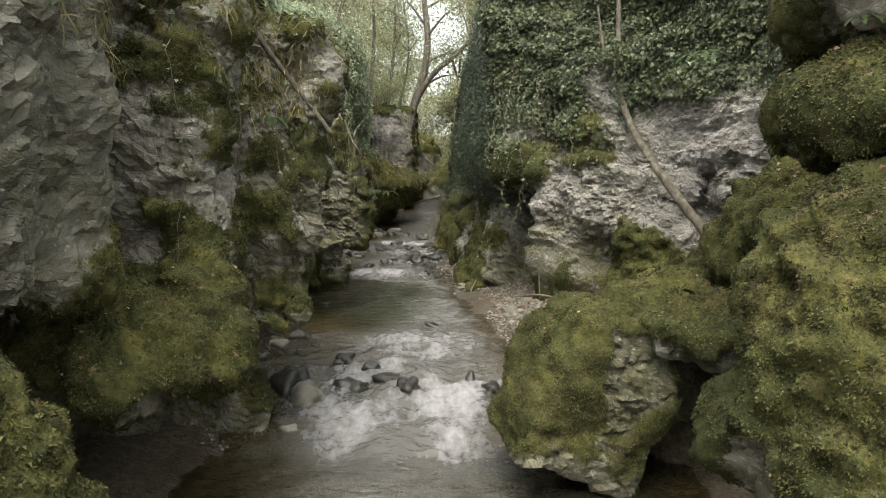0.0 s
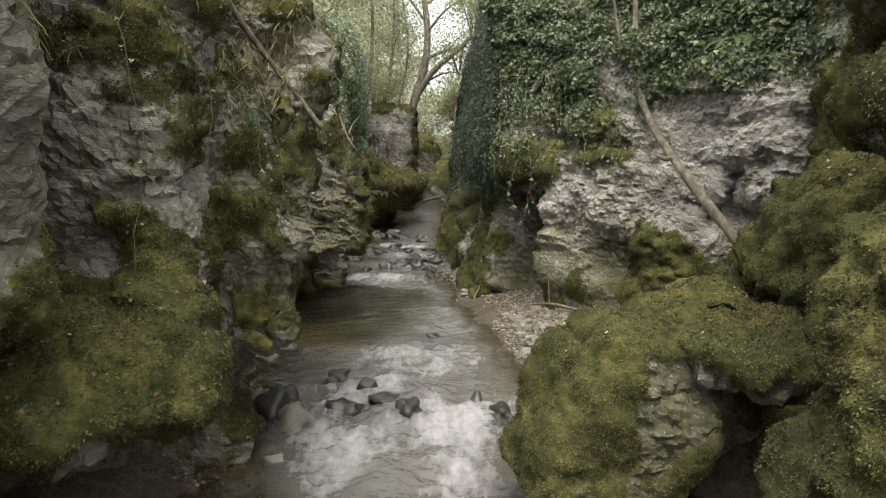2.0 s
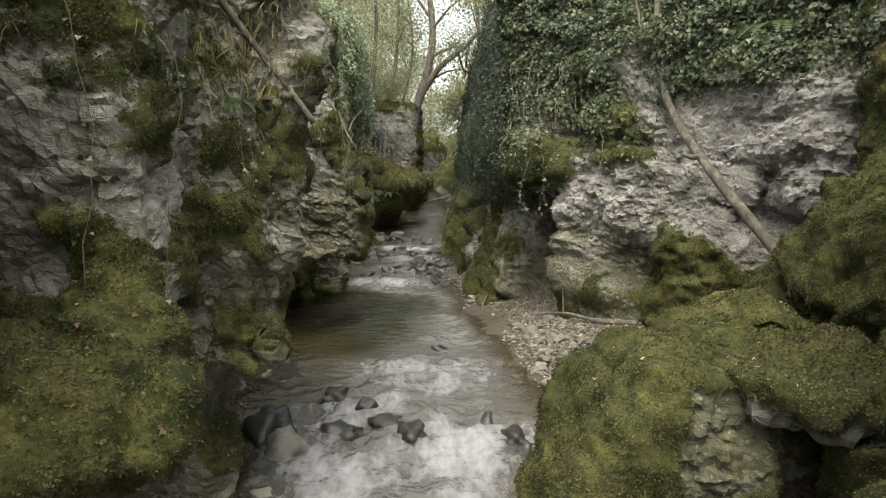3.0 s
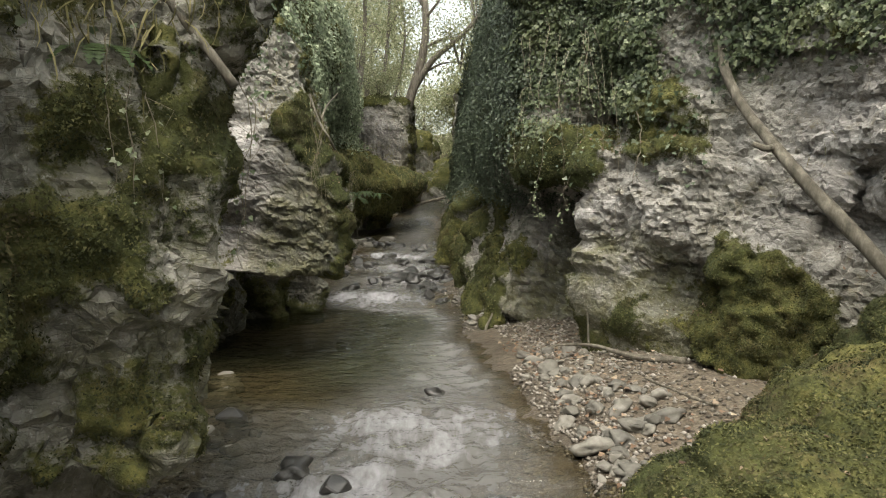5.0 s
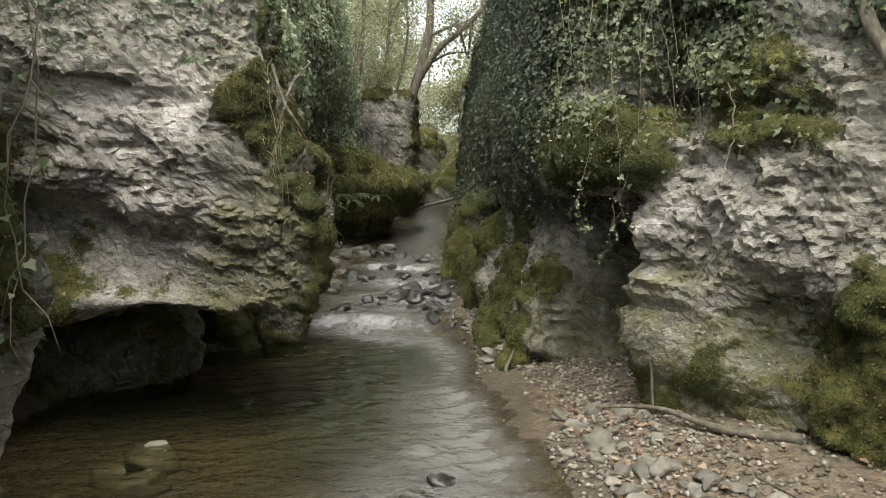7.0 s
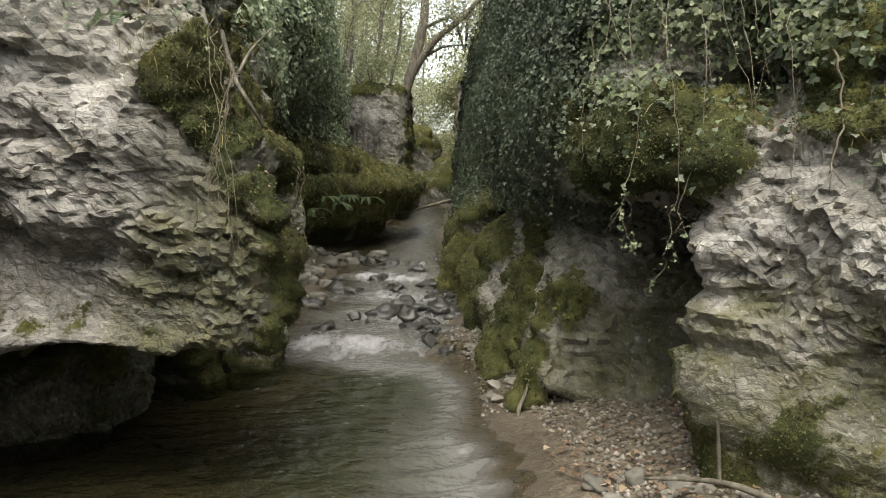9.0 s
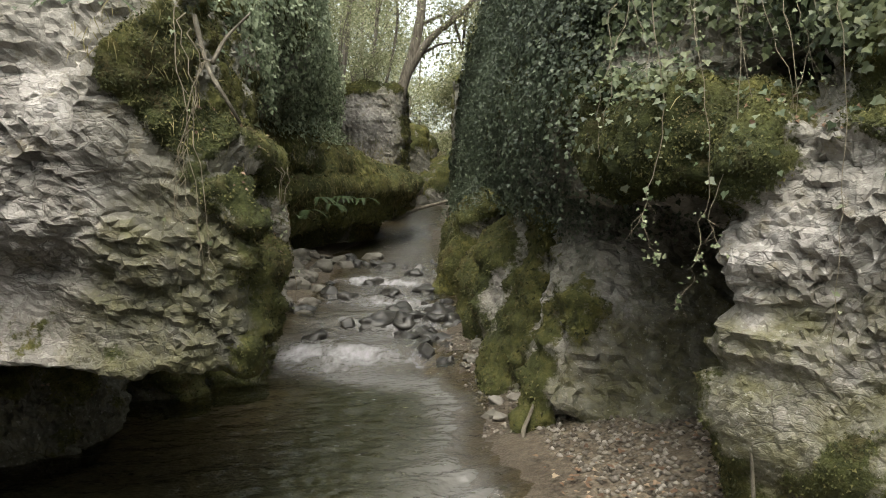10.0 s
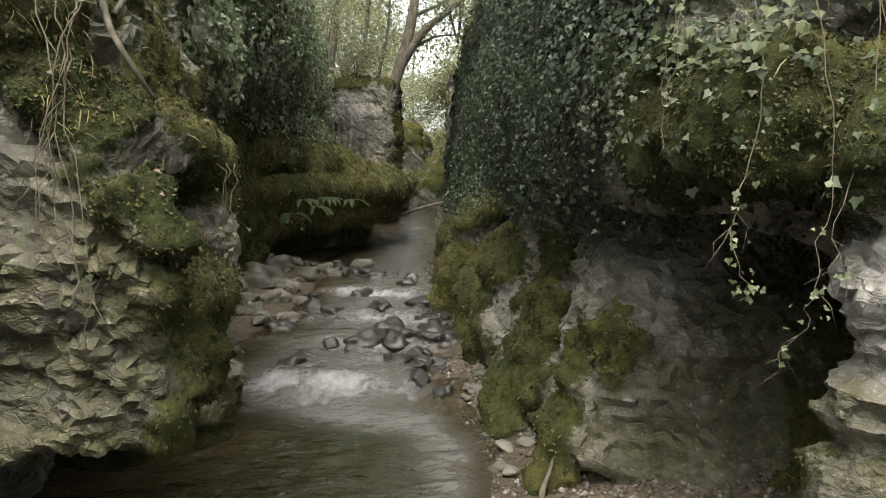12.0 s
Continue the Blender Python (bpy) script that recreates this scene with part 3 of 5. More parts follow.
    return me, v2, nrm, cover, q


ROCKS = {}


def cliff(name, label, ops, lo, hi, cell, **more):
    me, v, nrm, cover, q = rock_mesh(name, ops, lo, hi, cell, **more)
    ob = new(name, me)
    tagged(ob, label, "cliff", kind="structure")
    ROCKS[name] = (v, nrm, cover, q)
    return ob


cliff("cliff_left_near", "mossy grey limestone cliff with an overhanging bulge", [
    ("+", B((-6.6, 5.5, 2.0), (2.9, 8.0, 3.0), 0, 0, 0.8), 0.5),
    ("+", B((-3.8, 4.9, 4.25), (1.2, 1.2, 2.2), 0, 4, 0.4), 0.2),
    ("+", B((-3.75, 8.1, 3.6), (1.35, 1.05, 2.3), 8, 3, 0.35), 0.25),
    ("+", E((-3.4, 7.0, 1.4), (1.5, 1.1, 0.5), 8), 0.15),
    ("+", E((-3.0, 6.6, 1.25), (1.1, 0.75, 0.36), 8), 0.15),
    ("+", K((-2.65, 7.6, 2.8), (-2.3, 6.95, 1.3), 0.16, 0.38), 0.15),
    ("+", B((-3.05, 9.95, 3.0), (1.1, 1.2, 1.95), 20, 4, 0.3), 0.3),
    ("+", E((-2.75, 10.2, 4.2), (1.2, 0.95, 0.85)), 0.4),
    ("+", B((-3.75, 10.1, 0.3), (1.2, 0.9, 1.2), 15, 0, 0.3), 0.2),
    ("+", E((-2.6, 3.2, 0.5), (0.85, 1.0, 1.5)), 0.3),
    ("+", E((-6.9, 8.5, 5.0), (3.6, 4.2, 2.0)), 0.8),
    ("-", E((-3.3, 7.4, 0.0), (1.3, 2.2, 0.75)), 0.3),
    ("-", E((-2.35, 8.65, 1.8), (0.35, 0.22, 2.0)), 0.2),
    ("-", K((-2.75, 6.35, 5.6), (-3.0, 6.2, 2.2), 0.2, 0.3), 0.15),
    ("-", K((-2.2, 8.9, 4.0), (-2.3, 8.75, 1.4), 0.1, 0.16), 0.1),
    ("-", K((-1.85, 9.4, 3.9), (-2.15, 9.2, 1.2), 0.07, 0.14), 0.08),
    ("+", B((-3.2, 9.9, 1.95), (1.02, 1.1, 0.95), 20, 8, 0.25), 0.2),
    ("-", E((-2.2, 10.0, 0.35), (0.7, 1.6, 0.6)), 0.12),
], (-9, -3, -1), (-1.2, 12.2, 7.6), 0.05, moss=0.5, moss_at=[(-2.6, 6.3, 1.6, 1.4, 0.9), (-2.6, 7.8, 3.9, 1.0, 0.1), (-2.0, 3.3, 1.4, 1.2, 0.9), (-1.9, 9.9, 1.6, 0.8, 0.1), (-3.0, 5.2, 3.6, 1.3, -1.2), (-2.75, 6.4, 2.42, 0.28, -0.9), (-2.6, 7.0, 3.7, 0.7, 0.15), (-2.4, 7.0, 1.5, 0.8, 0.4), (-2.5, 7.5, 2.9, 0.4, -0.4), (-2.25, 8.4, 3.0, 0.6, -0.35), (-2.3, 9.2, 2.2, 0.4, -0.45), (-2.2, 10.0, 4.1, 1.0, 0.5), (-1.9, 10.3, 3.1, 0.6, 0.4), (-2.1, 9.6, 1.9, 0.6, 0.05), (-2.1, 9.4, 3.4, 0.8, 0.1), (-2.8, 7.2, 3.5, 0.8, 0.1), (-3.1, 7.0, 2.4, 0.35, -0.8)],
    algae_at=[(-2.9, 5.2, 3.2, 1.5, 0.5), (-2.2, 9.9, 2.2, 1.5, 0.95), (-3.0, 7.2, 3.2, 1.6, 0.3)], pale_at=[(-2.1, 9.5, 2.1, 1.2, 0.35), (-3.0, 7.0, 3.2, 1.6, 0.4), (-3.0, 5.2, 3.8, 1.5, 0.15)], plain_at=[(-2.9, 5.2, 3.4, 1.3, 0.35)],
    # the ball at (-3, 7, 0.2) paints shade into the undercut below the bulge
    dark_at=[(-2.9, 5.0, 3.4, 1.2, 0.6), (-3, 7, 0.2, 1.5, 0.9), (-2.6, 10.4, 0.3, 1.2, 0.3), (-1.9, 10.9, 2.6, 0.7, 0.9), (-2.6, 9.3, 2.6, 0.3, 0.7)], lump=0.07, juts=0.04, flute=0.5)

cliff("cliff_left_block", "pale fractured limestone block overhanging a dark cave", [
    ("+", B((-7.4, 16.0, 2.4), (2.4, 5.5, 3.2), 0, 0, 0.8), 0.5),
    ("+", B((-4.15, 17.0, 2.45), (2.1, 1.35, 1.05), 3, 0, 0.3), 0.3),
    ("+", B((-4.5, 16.9, 3.9), (2.15, 1.4, 1.0), 4, -14, 0.4), 0.3),
    ("+", E((-2.7, 16.8, 3.2), (0.95, 1.1, 0.26)), 0.15),
    ("+", B((-3.1, 17.0, 2.2), (1.32, 1.15, 0.76), 0, 4, 0.16), 0.15),
    ("+", E((-5.6, 17.5, 4.9), (2.4, 3.0, 1.5)), 0.6),
    ("-", B((-4.2, 15.9, 0.1), (2.75, 1.9, 1.4), 0, 0, 0.45), 0.15),
    ("+", E((-6.0, 18.6, 0.0), (2.0, 1.5, 1.15), 0, -14), 0.2),
    # added back walls close the cave so it stays dark
    ("+", B((-5.6, 20.4, 0.7), (1.9, 0.5, 1.4), 0, 0, 0.3), 0.2),
    ("+", B((-4.1, 21.0, 0.5), (1.1, 0.4, 1.2), 0, 0, 0.25), 0.2),
    ("-", B((-1.75, 16.5, 2.62), (0.42, 0.55, 0.4), 12, 0, 0.1), 0.06),
    ("-", K((-5.2, 15.4, 2.35), (-2.6, 15.5, 1.85), 0.64, 0.46), 0.05),
    ("-", E((-1.2, 18.75, 2.0), (1.1, 1.85, 6.0)), 0.15),
], (-8.5, 10.8, -0.8), (-1.0, 21.5, 7), 0.042, moss=0.42, moss_at=[(-2.1, 15.8, 3.75, 0.6, 0.7), (-1.9, 16.8, 3.4, 0.6, 0.7), (-2.9, 15.9, 4.8, 0.7, -0.3), (-3.6, 15.6, 4.0, 1.0, -0.7), (-2.9, 15.4, 2.8, 0.9, -0.35), (-2.3, 15.6, 2.2, 0.7, -0.4), (-3.5, 15.5, 1.8, 1.0, -0.5), (-2.4, 15.5, 2.75, 0.35, 0.55), (-1.8, 16.3, 1.7, 0.5, 0.35)],
    # dark balls paint cave and overhang shade; algae at the right end helps darken it
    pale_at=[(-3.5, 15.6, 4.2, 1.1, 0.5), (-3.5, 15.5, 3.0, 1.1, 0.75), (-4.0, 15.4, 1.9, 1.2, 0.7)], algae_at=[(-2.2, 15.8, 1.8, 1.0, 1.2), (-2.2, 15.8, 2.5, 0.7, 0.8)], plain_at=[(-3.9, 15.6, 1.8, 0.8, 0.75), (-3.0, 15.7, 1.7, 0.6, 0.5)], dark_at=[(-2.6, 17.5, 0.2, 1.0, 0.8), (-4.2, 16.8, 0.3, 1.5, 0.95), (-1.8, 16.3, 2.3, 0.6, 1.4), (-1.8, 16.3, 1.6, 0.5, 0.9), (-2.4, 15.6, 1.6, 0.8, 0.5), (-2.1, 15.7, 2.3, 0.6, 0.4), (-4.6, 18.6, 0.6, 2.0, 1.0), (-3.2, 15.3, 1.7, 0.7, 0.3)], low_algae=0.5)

cliff("cliff_left_far", "mossy rock shelf under a tall ivy-hung cliff", [
    ("+", B((-8.1, 31, 3.5), (3.6, 14, 4.6), 0, 0, 1.0), 0.5),
    ("+", B((-5.2, 32.2, 3.15), (2.3, 6.8, 0.72), -19, 25, 0.25), 0.3),
    ("+", B((-6.1, 32.5, 0.9), (1.9, 6.6, 1.3), -17, 0, 0.3), 0.3),
    ("+", B((-6.0, 31, 5.2), (1.7, 6.4, 2.4), -4, 0, 0.6), 0.5),
    ("+", K((-5.2, 27.0, 4.1), (-2.0, 37.0, 2.8), 0.5, 0.45), 0.4),
    ("+", B((-5.0, 44.5, 4.2), (3.3, 3.0, 2.9), 0, 0, 0.6), 0.4),
    ("+", E((-4.4, 20.5, 4.6), (1.4, 2.4, 2.0)), 0.6),
    ("+", E((-4.9, 28.0, 6.6), (1.6, 5.5, 2.2)), 0.6),
    *[("+", E((-4.7 + 0.24 * k, 41.5 - 0.05 * (k % 3), 4.7 + 0.2 * (k % 2)), (0.11, 0.22, 1.2)), 0.08) for k in range(8)],
], (-9.5, 18.5, -0.5), (-0.2, 48.5, 9), 0.1, moss=0.7, moss_at=[(-4.0, 28, 2.5, 2.2, 0.8), (-3.0, 32, 2.5, 3, 0.8), (-2.2, 36, 2.4, 2.2, 0.6), (-3.7, 41.4, 4.8, 1.7, -1.4)], pale_at=[(-3.7, 41.4, 4.8, 1.9, 1.1)], plain_at=[(-3.8, 41.4, 4.8, 1.4, 0.7)],
    dark_at=[(-2.6, 36, 1.0, 2, 0.9)], algae_at=[(-4, 29, 1.2, 2, 0.4)])

cliff("cliff_right_near", "moss-covered rock wall with ledges", [
    ("+", B((8.2, 5.2, 2.6), (3.0, 6.5, 3.6), 0, 0, 0.8), 0.5),
    ("+", B((6.2, 4.0, 2.0), (2.2, 4.0, 2.6), 0, 0, 0.8), 0.5),
    ("+", E((3.55, 5.2, 1.4), (1.2, 1.3, 1.75), 0, 8), 0.35),
    ("+", E((4.25, 6.0, 3.55), (1.4, 1.25, 0.5)), 0.12),
    ("+", E((4.9, 6.4, 5.4), (1.45, 1.2, 0.5)), 0.12),
    ("+", E((4.45, 6.0, 4.5), (1.5, 1.25, 0.6)), 0.25),
    ("+", E((5.0, 9.4, 1.9), (1.2, 1.4, 1.3)), 0.3),
    ("+", E((4.6, 11.2, 0.8), (1.1, 1.0, 1.05)), 0.25),
    ("+", E((4.15, 12.0, 0.4), (0.7, 0.7, 0.7)), 0.15),
    ("+", E((4.2, 7.7, 0.5), (1.0, 0.8, 1.3)), 0.3),
    ("-", E((2.7, 7.4, 0.2), (0.62, 1.7, 1.2)), 0.2),
    ("-", E((4.0, 7.6, 3.05), (0.9, 0.9, 0.22)), 0.15),
    ("-", E((2.85, 5.9, 3.1), (0.5, 1.4, 0.08), 0, 4), 0.12),
    ("-", E((2.95, 5.9, 4.02), (0.45, 1.4, 0.08), 0, -3), 0.12),
    ("-", E((2.3, 6.5, 0.1), (0.5, 0.95, 0.95)), 0.2),
    ("+", B((2.8, 8.2, 1.26), (0.6, 0.85, 0.17), 0, -4, 0.14), 0.12),
    ("+", E((3.0, 9.5, 0.4), (1.1, 0.6, 1.3)), 0.15),
# the dark ball paints the shade of the gap behind the boulder
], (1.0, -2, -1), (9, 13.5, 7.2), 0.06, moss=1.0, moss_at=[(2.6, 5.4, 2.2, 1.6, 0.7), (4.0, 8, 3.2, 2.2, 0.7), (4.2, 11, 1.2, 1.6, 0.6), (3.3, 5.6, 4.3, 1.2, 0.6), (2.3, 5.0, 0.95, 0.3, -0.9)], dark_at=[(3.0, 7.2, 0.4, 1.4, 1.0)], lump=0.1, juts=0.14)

cliff("cliff_right_mid", "pinkish pale limestone face below ivy with moss ledges", [
    ("+", B((8.3, 17.6, 3.8), (3.4, 5.5, 5.2), 0, 0, 0.8), 0.5),
    ("+", B((4.25, 15.4, 2.1), (1.9, 1.4, 1.35), -45, 0, 0.3), 0.3),
    ("+", B((4.35, 15.5, 0.7), (1.9, 1.35, 1.0), -45, 0, 0.3), 0.2),
    ("+", B((5.0, 15.2, 4.3), (2.1, 1.7, 1.3), -50, -4, 0.35), 0.25),
    ("+", E((1.95, 16.75, 3.3), (0.72, 0.85, 0.42), -10), 0.15),
    ("+", E((3.0, 16.3, 3.5), (0.9, 0.7, 0.3), -20), 0.15),
    ("+", B((4.1, 17.3, 5.6), (2.6, 1.7, 2.4), -26, 0, 0.6), 0.4),
    ("+", E((2.5, 15.75, 2.4), (0.66, 0.5, 0.55)), 0.2),
    ("+", E((4.1, 14.1, 1.1), (0.75, 0.45, 1.5), -45), 0.3),
    ("-", E((3.15, 14.5, 1.45), (0.55, 0.45, 0.55), -45), 0.2),
    ("-", E((4.9, 12.9, 2.2), (0.8, 0.45, 0.35), -55), 0.2),
    ("-", E((2.7, 17.3, 1.8), (0.8, 0.8, 1.2)), 0.2),
    ("-", E((1.9, 16.0, 3.82), (1.5, 0.5, 0.1), 0, 4), 0.08),
    ("-", E((3.6, 13.1, 0.2), (1.1, 0.5, 0.4), -45), 0.2),
], (0.6, 11, -0.6), (8.5, 19.6, 9), 0.045, moss=0.25, moss_at=[(1.9, 16.0, 3.4, 0.75, 0.9), (1.4, 16.8, 3.35, 0.5, 1.0), (2.1, 15.4, 2.3, 0.6, -0.6), (2.1, 15.3, 1.3, 0.5, -0.6), (1.75, 15.4, 1.95, 0.3, 1.2), (3.85, 13.8, 1.2, 0.95, 1.3), (2.4, 15.4, 0.45, 0.8, 0.5), (2.9, 15.0, 2.3, 1.1, -0.5), (4.4, 13.4, 3.2, 1.3, -0.5), (3.2, 15.2, 3.7, 0.8, 0.5)],
    pale_at=[(2.0, 15.5, 2.1, 0.8, 0.4), (2.7, 15.2, 2.4, 1.2, 0.65), (4.3, 13.4, 3.1, 1.6, 0.5), (5.1, 12.5, 3.3, 1.6, 0.8), (3.3, 15, 4.4, 0.7, 0.6)], dark_at=[(3.2, 14.6, 1.4, 0.6, 0.5)], algae_at=[(2.6, 15.2, 0.8, 1.55, 1.4), (2.1, 15.4, 1.2, 0.6, 0.6)], plain_at=[(2.5, 15.1, 0.7, 1.2, 0.75)], juts=0.16, lump=0.1)

cliff("cliff_right_far", "tall dark cliff under an ivy curtain with a mossy foot", [
    ("+", B((5.7, 33.2, 4.5), (4.2, 14.2, 5.4), 2, 8, 0.8), 0.5),
    ("+", B((2.75, 20.4, 0.9), (1.85, 2.1, 1.15), 6, 20, 0.25), 0.3),
    ("+", B((2.9, 20.6, 2.4), (1.5, 1.9, 1.4), 6, 0, 0.4), 0.5),
    ("+", B((2.7, 20.6, 5.6), (1.5, 3.6, 3.0), 4, 9, 0.6), 0.5),
    ("+", E((1.3, 20.6, 0.3), (0.8, 1.2, 0.75), 0, 15), 0.2),
    ("+", E((1.5, 24.5, 0.6), (1.25, 2.0, 1.6), 0, 20), 0.35),
    ("+", E((1.6, 31.5, 0.8), (1.6, 4.0, 1.8), 0, 15), 0.4),
    ("+", B((3.5, 18.7, 1.9), (1.5, 1.1, 2.4), 4, 0, 0.4), 0.3),
    ("+", K((0.78, 18.55, 0.05), (1.35, 18.75, 1.0), 0.17, 0.26), 0.12),
    ("+", K((1.35, 18.75, 1.0), (1.95, 19.2, 2.5), 0.24, 0.36), 0.15),
    ("+", K((0.72, 20.6, 0.2), (1.3, 20.5, 1.2), 0.34, 0.24), 0.35),
    ("+", K((1.3, 20.5, 1.2), (1.75, 20.3, 3.4), 0.22, 0.3), 0.35),
    ("+", K((0.4, 22.6, 0.2), (0.95, 22.4, 1.5), 0.26, 0.26), 0.35),
    ("+", K((0.95, 22.4, 1.5), (1.4, 22.2, 4.0), 0.22, 0.3), 0.35),
    ("+", K((0.15, 26.6, 0.3), (0.75, 26.2, 2.2), 0.4, 0.4), 0.35),
    ("-", K((1.15, 19.75, 1.2), (1.6, 19.7, 3.2), 0.16, 0.22), 0.15),
    ("-", E((2.35, 17.7, 1.1), (0.85, 0.35, 0.8)), 0.3),
    ("-", E((2.4, 17.9, 2.3), (0.9, 0.6, 0.7)), 0.25),
    ("-", E((1.0, 22.6, 2.6), (0.4, 0.6, 0.9)), 0.2),
], (-0.8, 15.8, -0.5), (9, 50, 10.5), 0.08, moss=0.5, moss_at=[(0.8, 18.5, 0.3, 0.3, 0.8), (1.05, 18.6, 0.7, 0.32, 0.9), (1.35, 18.7, 1.1, 0.35, 0.9), (1.6, 18.9, 1.6, 0.35, 0.8), (1.85, 19.0, 2.2, 0.4, 0.6), (0.7, 20.3, 0.4, 0.5, 1.0), (1.0, 20.3, 0.9, 0.5, 1.0), (1.3, 20.3, 1.5, 0.5, 0.8), (1.4, 20.2, 2.3, 0.5, 0.5), (0.5, 22.4, 0.7, 0.7, 1.0), (0.8, 22.3, 1.5, 0.6, 0.8),
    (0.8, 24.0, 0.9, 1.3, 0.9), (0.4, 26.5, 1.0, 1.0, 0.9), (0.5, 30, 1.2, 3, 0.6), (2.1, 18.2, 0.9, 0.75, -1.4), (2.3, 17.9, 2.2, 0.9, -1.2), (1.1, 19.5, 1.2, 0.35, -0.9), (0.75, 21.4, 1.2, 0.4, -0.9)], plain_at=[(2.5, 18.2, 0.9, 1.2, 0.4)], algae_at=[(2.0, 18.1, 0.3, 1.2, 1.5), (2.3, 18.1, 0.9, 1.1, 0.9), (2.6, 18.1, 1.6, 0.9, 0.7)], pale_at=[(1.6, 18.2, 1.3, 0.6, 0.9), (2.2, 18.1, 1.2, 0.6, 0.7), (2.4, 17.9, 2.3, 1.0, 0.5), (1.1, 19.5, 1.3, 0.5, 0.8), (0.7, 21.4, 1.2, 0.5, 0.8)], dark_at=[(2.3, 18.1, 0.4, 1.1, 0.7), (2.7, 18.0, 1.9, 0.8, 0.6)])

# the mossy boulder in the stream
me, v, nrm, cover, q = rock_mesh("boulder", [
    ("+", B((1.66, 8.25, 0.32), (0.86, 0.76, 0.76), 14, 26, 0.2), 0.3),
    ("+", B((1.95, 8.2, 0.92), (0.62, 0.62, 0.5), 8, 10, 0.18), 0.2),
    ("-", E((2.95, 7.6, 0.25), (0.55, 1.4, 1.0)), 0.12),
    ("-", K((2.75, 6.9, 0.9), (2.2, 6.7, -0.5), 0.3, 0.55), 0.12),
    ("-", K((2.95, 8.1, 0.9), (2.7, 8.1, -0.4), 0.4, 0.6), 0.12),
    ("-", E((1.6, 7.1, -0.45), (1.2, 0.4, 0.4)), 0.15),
# dark balls put shade into the colour of the boulder's right side
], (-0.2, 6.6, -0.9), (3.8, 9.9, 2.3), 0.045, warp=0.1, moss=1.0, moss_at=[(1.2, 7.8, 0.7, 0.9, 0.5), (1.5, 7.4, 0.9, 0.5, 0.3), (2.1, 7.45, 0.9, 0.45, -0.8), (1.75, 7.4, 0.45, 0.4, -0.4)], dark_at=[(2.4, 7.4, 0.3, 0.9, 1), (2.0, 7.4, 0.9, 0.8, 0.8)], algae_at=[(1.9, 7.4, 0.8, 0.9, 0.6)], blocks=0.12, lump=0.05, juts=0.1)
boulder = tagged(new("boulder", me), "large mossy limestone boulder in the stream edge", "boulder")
ROCKS["boulder"] = (v, nrm, cover, q)

cliff("cliff_gorge_end", "dark mossy rocks closing the head of the gorge", [
    ("+", E((0.2, 55, 1.6), (1.8, 3, 2.6)), 0.4),
    ("+", B((-3.6, 56, 3.0), (2.6, 2.5, 3.2), 10, 0, 0.5), 0.4),
    ("+", B((3.2, 54, 4.0), (2.4, 4.0, 4.6), 0, 0, 0.5), 0.4),
    ("+", B((-0.9, 57, 3.2), (0.5, 0.5, 2.6), 20, 0, 0.3), 0.3),
], (-7, 50, 0.5), (6, 60, 9.5), 0.17, moss=0.6, dark_at=[(0.3, 54, 1.5, 4, 0.6)])


# ---------------------------------------------------------------- plants: leaves scattered over the rock
IVY_LEAF = np.array(((0, 0.1, 0), (-0.33, 0, 0.03), (-0.52, 0.34, 0.07), (-0.27, 0.52, 0.03), (0, 0.98, -0.06), (0.27, 0.52, 0.03), (0.52, 0.34, 0.07), (0.33, 0, 0.03)), np.float32)
IVY_FACES = np.array(((0, 2, 1), (0, 3, 2), (0, 4, 3), (0, 5, 4), (0, 6, 5), (0, 7, 6)), np.int32)
OVAL_LEAF = np.array(((0, 0, 0), (-0.3, 0.4, 0.08), (0, 1, -0.08), (0.3, 0.4, 0.08)), np.float32)
OVAL_FACES = np.array(((0, 2, 1), (0, 3, 2)), np.int32)


def pick(name, weight, density, seed):
    """Random places on a rock: weight gives the share of faces kept; density per square metre. Returns points and normals."""
    v, nrm, cover, q = ROCKS[name]
    r = np.random.default_rng(seed)
    c = v[q].mean(1)
    n = nrm[q].mean(1)
    area = np.linalg.norm(np.cross(v[q[:, 2]] - v[q[:, 0]], v[q[:, 3]] - v[q[:, 1]]), axis=1) / 2
    w = area * density * np.clip(weight(c, n, cover[q].mean(1)), 0, 1)
    k = np.floor(w + r.random(len(w))).astype(int)
    i = np.repeat(np.arange(len(q)), k)
    a, b = r.random((len(i), 1)), r.random((len(i), 1))
    f = v[q[i]]
    p = (f[:, 0] * (1 - a) + f[:, 1] * a) * (1 - b) + (f[:, 3] * (1 - a) + f[:, 2] * a) * b
    return p, n[i]


def unit(a):
    return a / (np.linalg.norm(a, axis=1, keepdims=True) + 1e-9)


